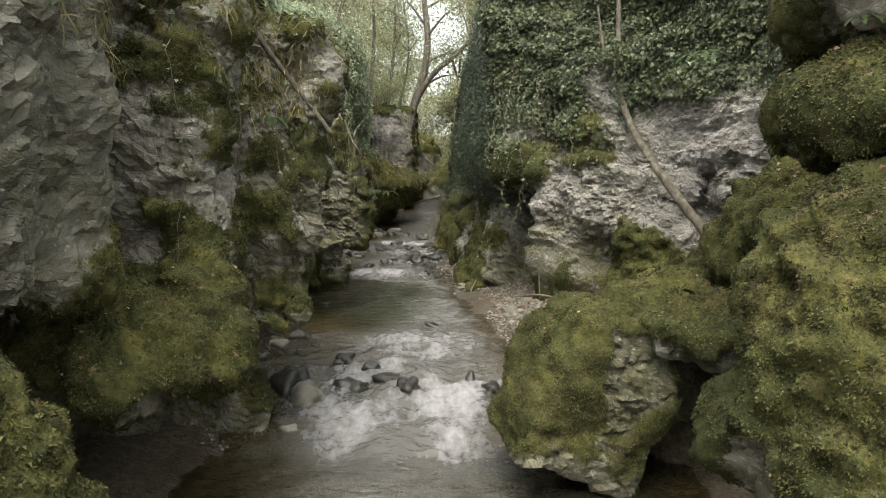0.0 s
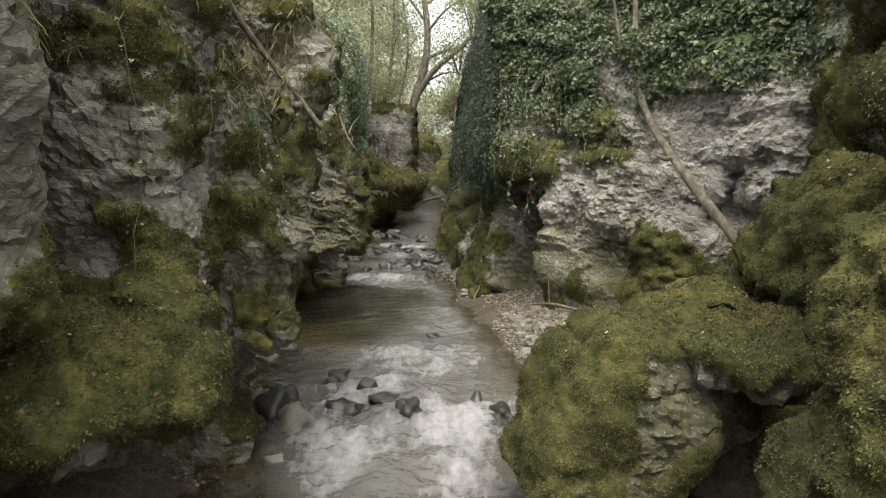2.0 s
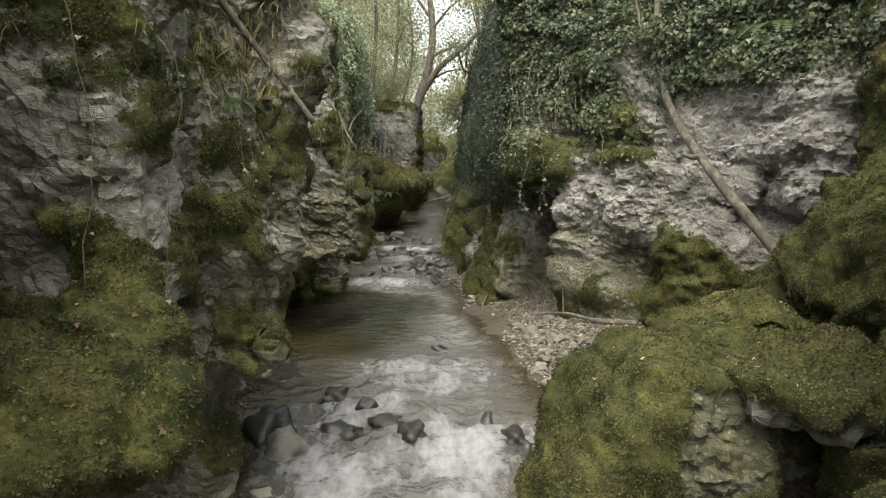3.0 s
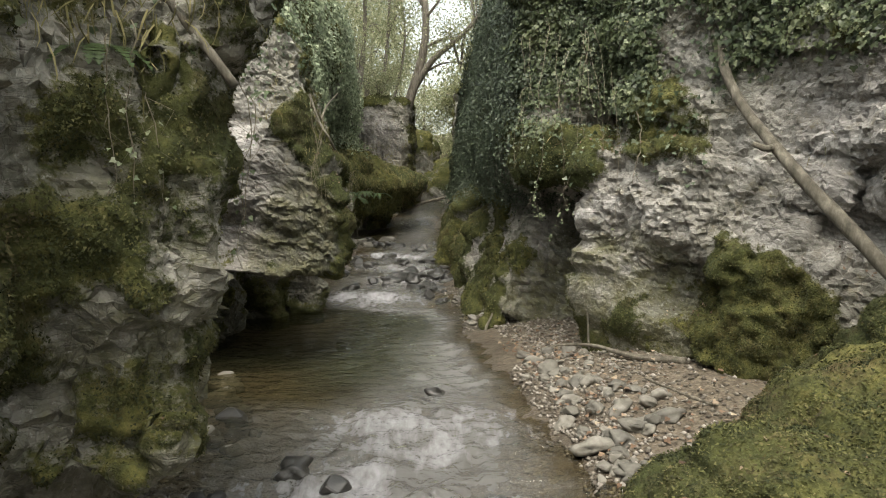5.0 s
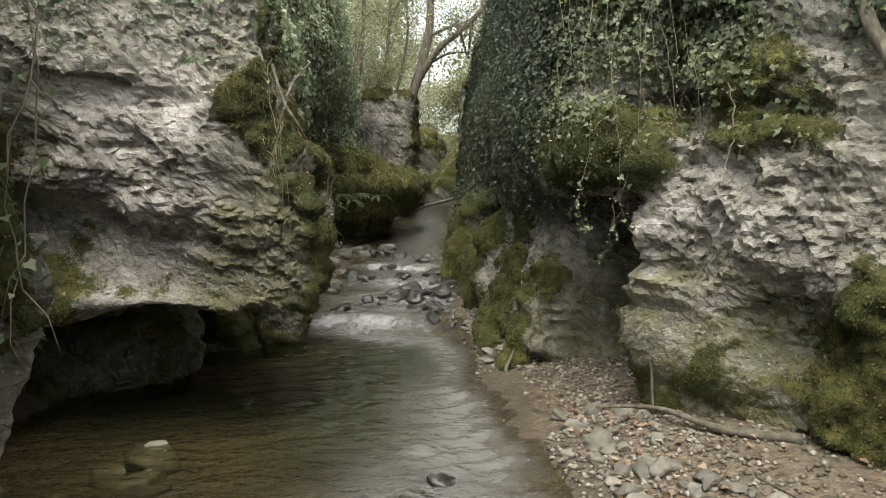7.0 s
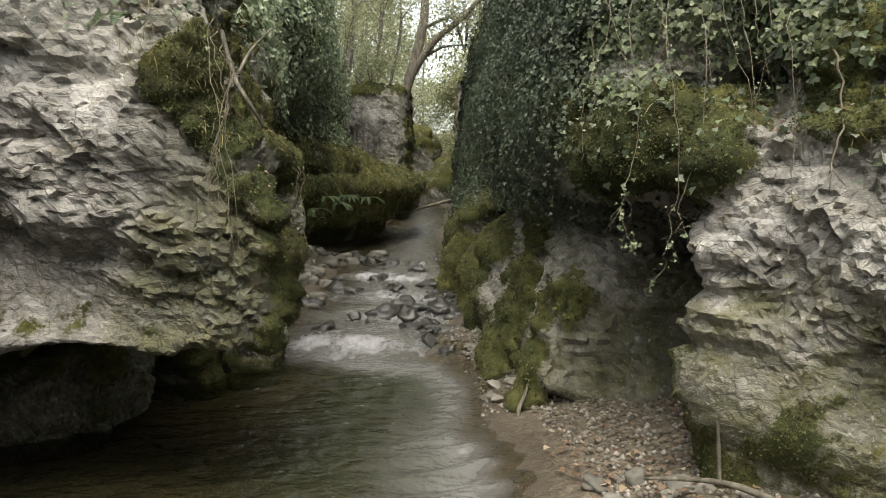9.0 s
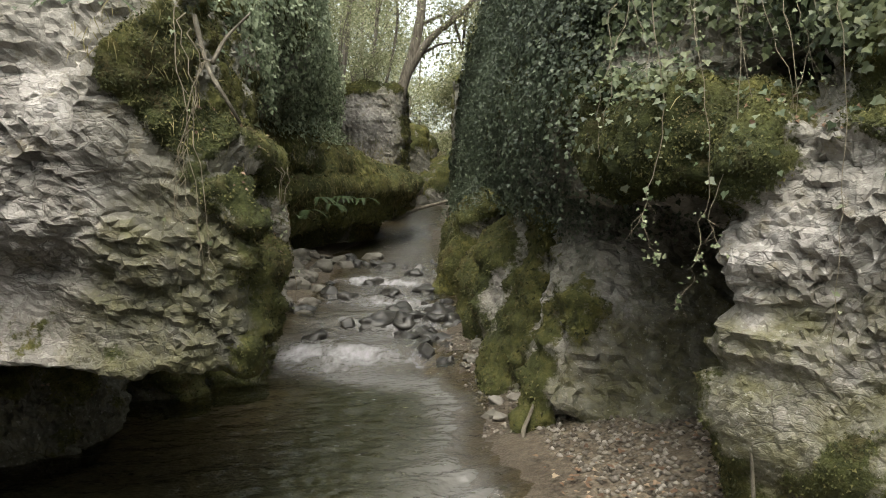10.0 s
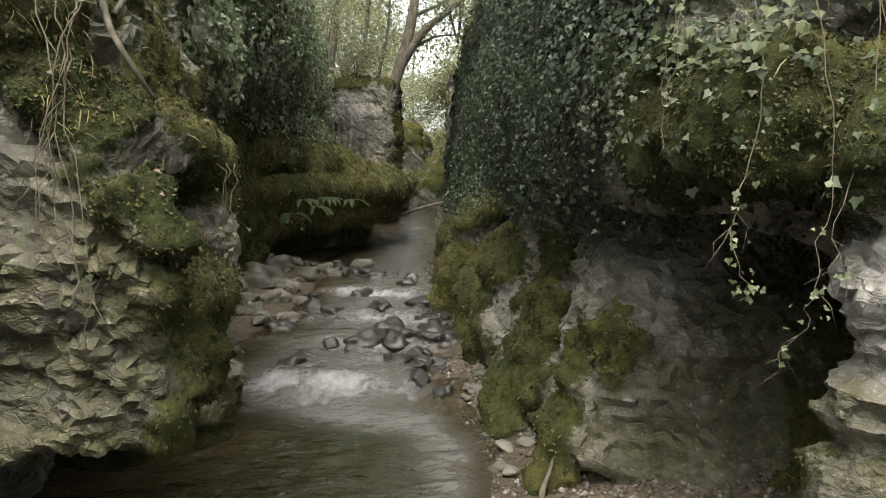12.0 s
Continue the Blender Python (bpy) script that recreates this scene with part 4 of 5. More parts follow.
def leaf_mesh(name, p, n, size, material, shape=IVY_LEAF, faces=IVY_FACES, droop=1.0, jitter=0.6, lift=0.03, seed=1, vary=0.45, upright=False):
    """One mesh of many small leaves at points p on surfaces of normal n."""
    r = np.random.default_rng(seed)
    k = len(p)
    nn = unit(n + jitter * r.normal(size=(k, 3)))
    if upright:
        z = nn
        x = unit(np.cross(z, r.normal(size=(k, 3))))
        y = np.cross(z, x)
    else:
        tip = np.tile(np.array((0, 0, -droop)), (k, 1)) + 0.7 * r.normal(size=(k, 3))
        y = unit(tip - nn * (tip * nn).sum(1, keepdims=True))
        z = nn
        x = np.cross(y, z)
    s = (size * (1 - vary + 2 * vary * r.random(k)))[:, None, None]
    base = p + n * (lift * r.random((k, 1)) * 2)
    loc = shape[None] * s
    v = base[:, None] + loc[..., 0:1] * x[:, None] + loc[..., 1:2] * y[:, None] + loc[..., 2:3] * z[:, None]
    f = (np.arange(k)[:, None, None] * len(shape) + faces[None]).reshape(-1, faces.shape[1])
    return mesh_from(name, v.reshape(-1, 3), f, material, smooth=False)


def stuff(name, label, category, me):
    return tagged(new(name, me), label, category, kind="stuff")


MOSS_LEAF = np.array(((-0.4, 0, 0), (0.4, 0, 0.1), (0.05, 1.0, 0.5)), np.float32)
MOSS_FACES = np.array(((0, 1, 2),), np.int32)


def moss_on(rock, density, size, seed):
    p, n = pick(rock, lambda c, m, cov: (cov > 0.3) * (0.2 + 0.8 * cov) * (0.25 + 0.75 * step01(fbm(c, 5.0, 2, 99), 0.35, 0.6)), density, seed)
    stuff("moss", "olive green moss cushions covering the rock", "moss", leaf_mesh("moss", p, n, size, MOSS_TUFT, MOSS_LEAF, MOSS_FACES, droop=0.6, jitter=0.55, lift=0.006, seed=seed, vary=0.6))


moss_on("cliff_left_near", 4500, 0.018, 11)
moss_on("cliff_left_block", 3200, 0.019, 12)
moss_on("cliff_right_near", 5500, 0.017, 13)
moss_on("cliff_right_mid", 3200, 0.019, 14)
moss_on("boulder", 8000, 0.015, 15)
moss_on("cliff_right_far", 500, 0.036, 16)
moss_on("cliff_left_far", 130, 0.07, 17)


def ivy_on(rock, weight, density, size, seed, layers=((0.03, 1.0),), material=None, label="dense green ivy hanging on the cliff"):
    ps, ns = [], []
    for k, (lift, share) in enumerate(layers):
        p, n = pick(rock, weight, density * share, seed + k)
        ps.append(p + n * lift)
        ns.append(n)
    p, n = np.concatenate(ps), np.concatenate(ns)
    stuff("ivy", label, "ivy", leaf_mesh("ivy", p, n * np.array((1, 1, 0.6)) + np.array((0, 0, 0.25)), size, material or IVY, seed=seed, jitter=0.45))


def above(c, z0, z1, amp=0.7, f=1.1, s=51):
    return step01(c[:, 2] + amp * (fbm(c, f, 4, s) - 0.5) * 2, z0, z1)


def strands(c):
    """Ivy grows in hanging strands with bare rock between."""
    return step01(fbm(c * np.array((1, 1, 0.22), np.float32), 1.6, 4, 91), 0.3, 0.52)


ivy_on("cliff_right_mid", lambda c, n, cov: above(c - np.stack((0 * c[:, 0], 0 * c[:, 0], 0.6 * step01(c[:, 0], 3.0, 3.8)), -1), 3.7, 4.5) * (1 - ball_mask(c, [(3.15, 14.7, 4.2, 0.6, 1), (3.25, 14.8, 4.9, 0.55, 1), (3.4, 14.8, 3.7, 0.5, 1)])) * (c[:, 0] < 6.5), 950, 0.066, 21, ((0.02, 0.55), (0.07, 0.35), (0.14, 0.1)), IVY_MID)
ivy_on("cliff_right_mid", lambda c, n, cov: above(c, 2.7, 3.9) * 0.25 * (c[:, 0] < 3.4), 170, 0.06, 25)
ivy_on("cliff_right_far", lambda c, n, cov: above(c, 2.2, 3.6, 0.9, 0.7) * strands(c) * (c[:, 0] < 3.5) * (c[:, 1] < 27), 1500, 0.043, 31, ((0.05, 0.5), (0.2, 0.35), (0.35, 0.2)), IVY_DARK, "dark ivy curtain hanging down the cliff")
ivy_on("cliff_right_far", lambda c, n, cov: above(c, 1.8, 3.4, 1.2, 0.5) * (c[:, 0] < 4) * (c[:, 1] > 26), 420, 0.09, 35, ((0.05, 0.6), (0.3, 0.4)), IVY_DARK, "dark ivy curtain hanging down the cliff")
# far left ivy wears the lighter leaf with haze in its colour
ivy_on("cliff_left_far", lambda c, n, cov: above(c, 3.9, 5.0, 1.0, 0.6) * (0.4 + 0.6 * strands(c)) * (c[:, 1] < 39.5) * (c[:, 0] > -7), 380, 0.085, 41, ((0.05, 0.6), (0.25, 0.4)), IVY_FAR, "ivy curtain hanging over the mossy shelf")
ivy_on("cliff_left_block", lambda c, n, cov: above(c, 4.0, 5.2) * 0.5 * (c[:, 0] > -6), 300, 0.06, 45)
ivy_on("cliff_left_near", lambda c, n, cov: above(c, 3.6, 5.2, 1.2) * 0.16 * (c[:, 0] > -5), 200, 0.06, 47)
ivy_on("cliff_right_near", lambda c, n, cov: above(c, 4.2, 5.0) * 0.5 * (c[:, 1] > 7), 420, 0.06, 49)


BLADE = np.array(((-0.02, 0, 0), (0.02, 0, 0), (-0.025, 0.35, 0.12), (0.025, 0.35, 0.12), (-0.015, 0.75, 0.1), (0.015, 0.75, 0.1), (0.05, 1.0, 0.0)), np.float32)
BLADE_FACES = np.array(((0, 1, 3), (0, 3, 2), (2, 3, 5), (2, 5, 4), (4, 5, 6)), np.int32)


def grass_on(rock, weight, density, size, seed, label="dry straw-coloured grass hanging over the rock edge"):
    p, n = pick(rock, weight, density, seed)
    stuff("dry_grass", label, "grass", leaf_mesh("dry_grass", p, n, size, STRAW, BLADE, BLADE_FACES, droop=1.6, jitter=0.35, lift=0.02, seed=seed))


grass_on("cliff_left_near", lambda c, n, cov: above(c, 3.6, 4.6, 0.8) * step01(fbm(c, 1.3, 3, 95), 0.45, 0.62) * (c[:, 0] > -4.5), 260, 0.2, 81)
grass_on("cliff_left_block", lambda c, n, cov: above(c, 2.9, 3.5, 0.4) * step01(fbm(c, 1.5, 3, 96), 0.45, 0.62) * (c[:, 0] > -5) * (c[:, 0] > -2.9), 120, 0.11, 82)
grass_on("cliff_left_far", lambda c, n, cov: above(c, 1.9, 2.6, 0.6) * (1 - step01(c[:, 2], 4.6, 5.4)) * (0.25 + step01(fbm(c, 0.8, 3, 97), 0.4, 0.6)) * (c[:, 0] > -6), 190, 0.17, 83)
grass_on("cliff_right_mid", lambda c, n, cov: above(c, 3.0, 3.6, 0.4) * step01(fbm(c, 1.5, 3, 98), 0.5, 0.66) * (c[:, 0] < 4.5), 40, 0.12, 84)


def litter_on(rock, weight, density, size, seed):
    p, n = pick(rock, weight, density, seed)
    stuff("leaf_litter", "scattered brown fallen leaves", "leaves", leaf_mesh("leaf_litter", p, n, size, DEAD, IVY_LEAF, IVY_FACES, droop=0.2, jitter=0.35, lift=0.02, seed=seed))


for k, rock in enumerate(("cliff_left_near", "cliff_right_near", "cliff_left_block", "cliff_right_mid", "boulder")):
    litter_on(rock, lambda c, n, cov: step01(n[:, 2], 0.3, 0.8) * (0.08 + step01(fbm(c, 0.9, 3, 71), 0.52, 0.7)), 70, 0.036, 60 + k)


# ---------------------------------------------------------------- branches, trunks, vines
def tube_path(pts, steps):
    """A smooth line through a few points."""
    pts = [Vector(p) for p in pts]
    out = []
    for i in range(len(pts) - 1):
        p0, p1, p2, p3 = pts[max(i - 1, 0)], pts[i], pts[i + 1], pts[min(i + 2, len(pts) - 1)]
        for k in range(steps):
            t = k / steps
            out.append(0.5 * (2 * p1 + (p2 - p0) * t + (2 * p0 - 5 * p1 + 4 * p2 - p3) * t * t + (3 * p1 - p0 - 3 * p2 + p3) * t ** 3))
    out.append(pts[-1])
    return out


def tube(bm, path, r0, r1, sides=8, knob=0.12, seed=0):
    """A tapering round stem with uneven girth, closed at both ends."""
    r = random.Random(seed)
    rings = []
    for i, p in enumerate(path):
        d = (path[min(i + 1, len(path) - 1)] - path[max(i - 1, 0)]).normalized()
        a = d.orthogonal().normalized() if not rings else (last - d * last.dot(d)).normalized()
        last = a
        b = d.cross(a)
        rad = r0 + (r1 - r0) * i / (len(path) - 1)
        rings.append([bm.verts.new(p + (a * math.cos(k * math.tau / sides) + b * math.sin(k * math.tau / sides)) * rad * (1 + knob * (r.random() - 0.5) * 2)) for k in range(sides)])
    for u, w in zip(rings, rings[1:]):
        for k in range(sides):
            bm.faces.new((u[k], u[(k + 1) % sides], w[(k + 1) % sides], w[k]))
    bm.faces.new(rings[0][::-1])
    bm.faces.new(rings[-1])


def stem(name, pts, r0, r1, material, parent=None, sides=8, steps=6, label="", seed=0, knob=0.12):
    bm = bmesh.new()
    tube(bm, tube_path(pts, steps), r0, r1, sides, knob, seed)
    return part(name, bm, material, parent, label)


def holder(name, label, category, group=""):
    ob = new(name)
    tagged(ob, label, category, group)
    return ob


log = holder("fallen_tree", "bare grey-brown dead trunk leaning on the rock face", "fallen tree")
stem("trunk", [(4.62, 11.85, 1.75), (4.2, 12.6, 2.55), (3.82, 13.45, 3.4), (3.6, 14.1, 4.1), (3.45, 14.5, 5.0), (3.55, 14.9, 5.8), (3.6, 15.2, 7.2)], 0.085, 0.045, DEADWOOD, log, 10, seed=3)
stem("branch_stub", [(3.85, 13.4, 3.35), (3.7, 13.3, 3.32), (3.55, 13.35, 3.38)], 0.05, 0.03, DEADWOOD, log, 7)
stem("branch", [(3.45, 14.5, 5.0), (3.2, 14.6, 5.5), (3.1, 14.8, 6.4)], 0.045, 0.02, DEADWOOD, log, 7)

for k, (pts, r0, r1) in enumerate((
        ([(-1.42, 9.35, 3.55), (-1.75, 9.3, 4.0), (-2.15, 9.1, 4.55), (-2.5, 8.9, 5.1), (-3.1, 8.6, 5.9)], 0.03, 0.045),
        ([(-2.45, 7.6, 4.7), (-2.75, 7.3, 5.0), (-3.3, 6.8, 5.35)], 0.05, 0.035),
        ([(-2.6, 8.3, 4.35), (-2.55, 8.2, 4.8), (-2.35, 8.2, 5.3)], 0.07, 0.05),
        ([(-3.0, 7.2, 4.6), (-3.3, 6.7, 4.7), (-3.7, 6.2, 4.75)], 0.035, 0.05),
        ([(-1.76, 15.94, 3.42), (-1.83, 15.8, 3.6), (-2.0, 15.95, 3.85), (-2.2, 16.3, 4.3)], 0.012, 0.022),
        ([(-2.0, 9.1, 4.6), (-1.8, 9.4, 4.75), (-1.55, 9.9, 4.7)], 0.03, 0.015))):
    br = holder("dead_branch", "bare dead branch caught on the cliff edge", "branch", "dead branches")
    stem("branch_stem", pts, r0, r1, DEADWOOD, br, 8, seed=k + 20)
    a, b = Vector(pts[1]), Vector(pts[-1])
    stem("twig", [a.lerp(b, 0.4), a.lerp(b, 0.55) + Vector((0.12, 0.1, 0.12)), a.lerp(b, 0.6) + Vector((0.3, 0.2, 0.3))], 0.02, 0.008, DEADWOOD, br, 5, 4)


def vine(pts, leaves, seed, r=0.0035, label="thin hanging ivy vine with pale leaves", group="hanging vines"):
    """A hanging stem with side tendrils, and leaves on it."""
    rr = random.Random(seed)
    ob = holder("hanging_vine", label, "vine", group)
    path = tube_path(pts, 6)
    for p in path[1:-1]:
        k = path.index(p)
        p += Vector((0.05 * math.sin(k * 0.45 + seed) + rr.gauss(0, 0.012), 0.03 * math.sin(k * 0.6 + seed * 2) + rr.gauss(0, 0.01), 0))
    bm = bmesh.new()
    tube(bm, path, r, r * 0.6, 5, 0.2, seed)
    part("vine_stem", bm, VINE, ob)
    for _ in range(3):
        q = path[rr.randrange(len(path) // 3, len(path))]
        bm = bmesh.new()
        tube(bm, [q, q + Vector((rr.gauss(0, 0.06), rr.gauss(0, 0.04), -0.08)), q + Vector((rr.gauss(0, 0.1), rr.gauss(0, 0.05), -0.22))], r * 0.6, r * 0.3, 4, 0.1, seed)
        part("tendril", bm, VINE, ob)
    if leaves:
        arr = np.array([path[int((rr.random() ** 0.6) * (len(path) - 1))] for _ in range(leaves)], np.float32) + np.random.default_rng(seed).normal(size=(leaves, 3)) * 0.035
        me = leaf_mesh("leaves", arr, np.tile(np.array((0, -1, 0.5)), (leaves, 1)), 0.032, IVY_PALE, seed=seed, jitter=0.6)
        lf = new("leaves", me)
        lf.parent = ob
        tagged(lf, kind="stuff")
    return ob


IVY_PALE = leaf_material("pale_ivy_leaf", [(0.0, (0.07, 0.095, 0.045)), (0.5, (0.15, 0.18, 0.095)), (1.0, (0.28, 0.3, 0.19))], 0.5, 0.3)
r = random.Random(5)
vine([(1.5, 16.2, 5.4), (1.42, 15.85, 4.6), (1.37, 15.72, 3.8), (1.35, 15.7, 3.1), (1.32, 15.7, 2.6), (1.36, 15.75, 2.35)], 60, 1, 0.005)
vine([(1.8, 16.2, 5.0), (1.7, 15.75, 4.2), (1.66, 15.55, 3.2), (1.68, 15.5, 2.6), (1.6, 15.55, 2.25), (1.45, 15.6, 2.05)], 34, 2)
vine([(2.1, 16.1, 5.0), (1.95, 15.7, 4.2), (1.82, 15.5, 3.3), (1.76, 15.5, 2.7), (1.78, 15.5, 2.4)], 14, 3)
vine([(1.2, 16.3, 4.4), (1.12, 16.25, 3.9), (1.08, 16.2, 3.5)], 14, 4)
vine([(2.35, 15.1, 4.2), (2.33, 15.0, 3.2), (2.36, 14.95, 2.4), (2.35, 14.95, 1.6)], 4, 5)
vine([(2.6, 14.95, 3.9), (2.62, 14.85, 3.4), (2.6, 14.85, 3.05)], 3, 6, 0.01)
for k in range(12):
    x = r.uniform(1.0, 3.1)
    y = 16.1 - 0.45 * (x - 1.0)
    z = r.uniform(2.7, 3.6)
    dx = r.uniform(-0.25, 0.25)
    vine([(x + dx, y + 0.35, 5.2), (x + dx * 0.6, y + 0.05, 4.3), (x, y - 0.08, 0.5 * (4.3 + z)), (x - dx * 0.3, y - 0.05, z)], 16, 60 + k)
for k in range(5):
    x = -1.96 + 0.03 * k
    vine([(x, 15.3, 4.2 - 0.1 * k), (x + 0.02, 15.2, 3.6), (x - 0.02, 15.18, 3.1), (x + 0.01, 15.2, 2.7 - 0.12 * k)], 2, 10 + k, 0.004, "bundle of dry hanging roots", "hanging roots")
for k in range(3):
    x = -1.72 + 0.06 * k
    vine([(x, 16.9, 3.1), (x + 0.03, 16.85, 2.6), (x, 16.85, 2.2 - 0.2 * k)], 8, 20 + k)
for k, (x, y, z0, z1) in enumerate(((-2.55, 6.9, 4.3, 1.9), (-2.2, 7.6, 4.2, 2.1), (-2.95, 5.2, 4.6, 2.9), (-1.95, 9.1, 3.9, 2.6), (-2.05, 9.0, 3.8, 2.9), (-1.88, 9.2, 3.7, 2.7), (-1.75, 9.9, 3.9, 2.5), (-1.62, 10.2, 3.8, 2.3), (-1.55, 10.1, 3.6, 2.6))):
    vine([(x, y, z0), (x + 0.03, y - 0.03, z0 * 0.6 + z1 * 0.4), (x - 0.02, y - 0.02, z1)], 16 if k in (0, 6, 7, 8) else 7, 30 + k, 0.004)


def fern(base, out, size, seed):
    """A fern: arching fronds of narrow leaflets."""
    rr = random.Random(seed)
    ob = holder("fern", "small green fern growing from the rock", "fern", "ferns")
    for k in range(7):
        a = rr.uniform(-1.3, 1.3)
        d = Vector((out[0] * math.cos(a) - out[1] * math.sin(a), out[0] * math.sin(a) + out[1] * math.cos(a), 0))
        bm = bmesh.new()
        side = Vector((-d.y, d.x, 0))
        rib, teeth = [], []
        for i in range(14):
            t = i / 13
            p = Vector(base) + d * size * t + Vector((0, 0, size * (0.5 * t - 0.85 * t * t)))
            w = size * 0.16 * math.sin(math.pi * min(t * 0.9 + 0.1, 1)) ** 0.8
            rib.append(bm.verts.new(p))
            teeth.append([bm.verts.new(p + side * s * w + d * w * 0.6 + Vector((0, 0, -w * 0.2))) for s in (-1, 1)])
        for i in range(13):
            bm.faces.new((rib[i], rib[i + 1], teeth[i][0]))
            bm.faces.new((rib[i], teeth[i][1], rib[i + 1]))
        part("frond", bm, FERN, ob)


FERN = leaf_material("fern_leaf", [(0.0, (0.045, 0.07, 0.025)), (1.0, (0.1, 0.135, 0.055))], 0.5, 0.35)
fern((-2.25, 9.3, 3.75), (0.5, -1), 0.4, 1)
fern((-2.05, 9.5, 3.85), (0.8, -1), 0.35, 2)
fern((2.75, 5.0, 2.5), (-0.5, -1), 0.2, 5)
fern((3.2, 5.6, 4.2), (-0.5, -1), 0.22, 6)
fern((4.35, 11.9, 5.0), (-0.7, -1), 0.55, 3)
fern((-2.6, 15.35, 4.2), (0.3, -1), 0.35, 4)
for k, (x, y, z) in enumerate(((-3.3, 29.0, 2.5), (-3.1, 29.8, 2.3), (-2.9, 30.6, 2.5), (-3.5, 28.4, 2.2), (-2.5, 32.2, 2.4))):
    fern((x, y, z), (0.8, -0.8), 0.5, 10 + k)


# ---------------------------------------------------------------- stones
def stone_mesh(name, material, seed, subdiv=2, flat=0.65, rough=0.3):
    bm = bmesh.new()
    bmesh.ops.create_icosphere(bm, subdivisions=subdiv, radius=1)
    for v in bm.verts:
        k = 1 + rough * noise.noise(v.co * 1.1 + Vector((seed * 5.1, 0, 0))) + 0.4 * rough * noise.noise(v.co * 2.6 + Vector((0, seed * 3.3, 0)))
        v.co = Vector((v.co.x * k, v.co.y * k * 0.8, v.co.z * k * flat))
    me = bpy.data.meshes.new(name)
    bm.to_mesh(me)
    bm.free()
    for p in me.polygons:
        p.use_smooth = True
    me.materials.append(material)
    return me


def slab_mesh(name, material, seed):
    """An angular stone: the hull of a few random points."""
    rr = random.Random(seed)
    bm = bmesh.new()
    for _ in range(16):
        d = Vector((rr.gauss(0, 1), rr.gauss(0, 1), rr.gauss(0, 1))).normalized() * rr.uniform(0.85, 1.1)
        bm.verts.new((d.x, d.y * 0.8, d.z * 0.6))
    bmesh.ops.convex_hull(bm, input=bm.verts)
    bmesh.ops.bevel(bm, geom=bm.edges, offset=0.05, segments=1, affect="EDGES")
    me = bpy.data.meshes.new(name)
    bm.to_mesh(me)
    bm.free()
    me.materials.append(material)
    return me


PALE_STONES = [stone_mesh("stone", STONE, k, 3, 0.6, 0.6) if k % 2 else slab_mesh("stone", STONE, k + 40) for k in range(6)]
WET_STONES = [stone_mesh("wet_stone", WET_STONE, k + 20, 3, 0.62, 0.9) if k % 3 else slab_mesh("wet_stone", WET_STONE, k + 60) for k in range(6)]


def stone(x, y, z, s, wet=False, seed=0, label="", group=""):
    ob = new("river_stone", (WET_STONES if wet else PALE_STONES)[seed % 6])
    rr = random.Random(seed * 7 + int(x * 100))
    ob.matrix_world = Matrix.LocRotScale((x, y, z), Euler((rr.uniform(-0.3, 0.3), rr.uniform(-0.3, 0.3), rr.uniform(0, 6.28))), (s * rr.uniform(0.85, 1.25), s * rr.uniform(0.85, 1.2), s * rr.uniform(0.8, 1.15)))
    return tagged(ob, label or ("dark wet stone washed by the rapids" if wet else "pale rounded limestone cobble on the gravel bank"), "stone", group or ("stones in the rapids" if wet else "cobbles on the bank"))


stone(-2.06, 10.55, -0.32, 0.34, False, 1, "smooth grey boulder at the edge of the rapids")
stone(-2.35, 11.15, -0.22, 0.36, True, 2, "mossy dark boulder at the edge of the rapids")
for k, (x, y, s) in enumerate(((-1.25, 11.83, 0.24), (-0.88, 11.34, 0.2), (-1.48, 11.06, 0.25), (0.55, 11.54, 0.26), (0.77, 10.89, 0.24), (-0.55, 10.9, 0.2), (-2.79, 13.56, 0.22), (-0.21, 14.6, 0.15),
                               (-1.75, 12.2, 0.2),
                               (-3.12, 25.14, 0.32), (-1.86, 27.69, 0.3), (-1.0, 24.58, 0.3), (-1.97, 23.99, 0.24), (-1.4, 23.98, 0.34), (-0.82, 28.12, 0.22), (-2.8, 31.18, 0.3), (-0.3, 22.88, 0.28), (-0.87, 23.82, 0.22),
                               (-0.5, 23.3, 0.25), (-0.2, 24.6, 0.3), (0.05, 23.6, 0.25), (-0.6, 25.2, 0.26), (-1.2, 26.1, 0.26), (-2.4, 22.9, 0.22), (-2.6, 26.4, 0.28), (-0.4, 26.6, 0.3), (-1.6, 29.4, 0.22), (-2.2, 30.2, 0.26))):
    stone(x, y, float(water_height(np.array([x]), np.array([y]))[0]) - 0.05 * s, s, True, k)
rr = random.Random(17)
for k in range(32):
    y = rr.uniform(21.6, 30.5)
    x = -1.3 + rr.uniform(-1.9, 1.45) if k < 16 else float(ramp_of(y, EDGE_R)) - abs(rr.gauss(0.1, 0.5))
    s = rr.uniform(0.1, 0.24)
    stone(x, y, float(water_height(np.array([x]), np.array([y]))[0]) - 0.1 * s, s, True, k)
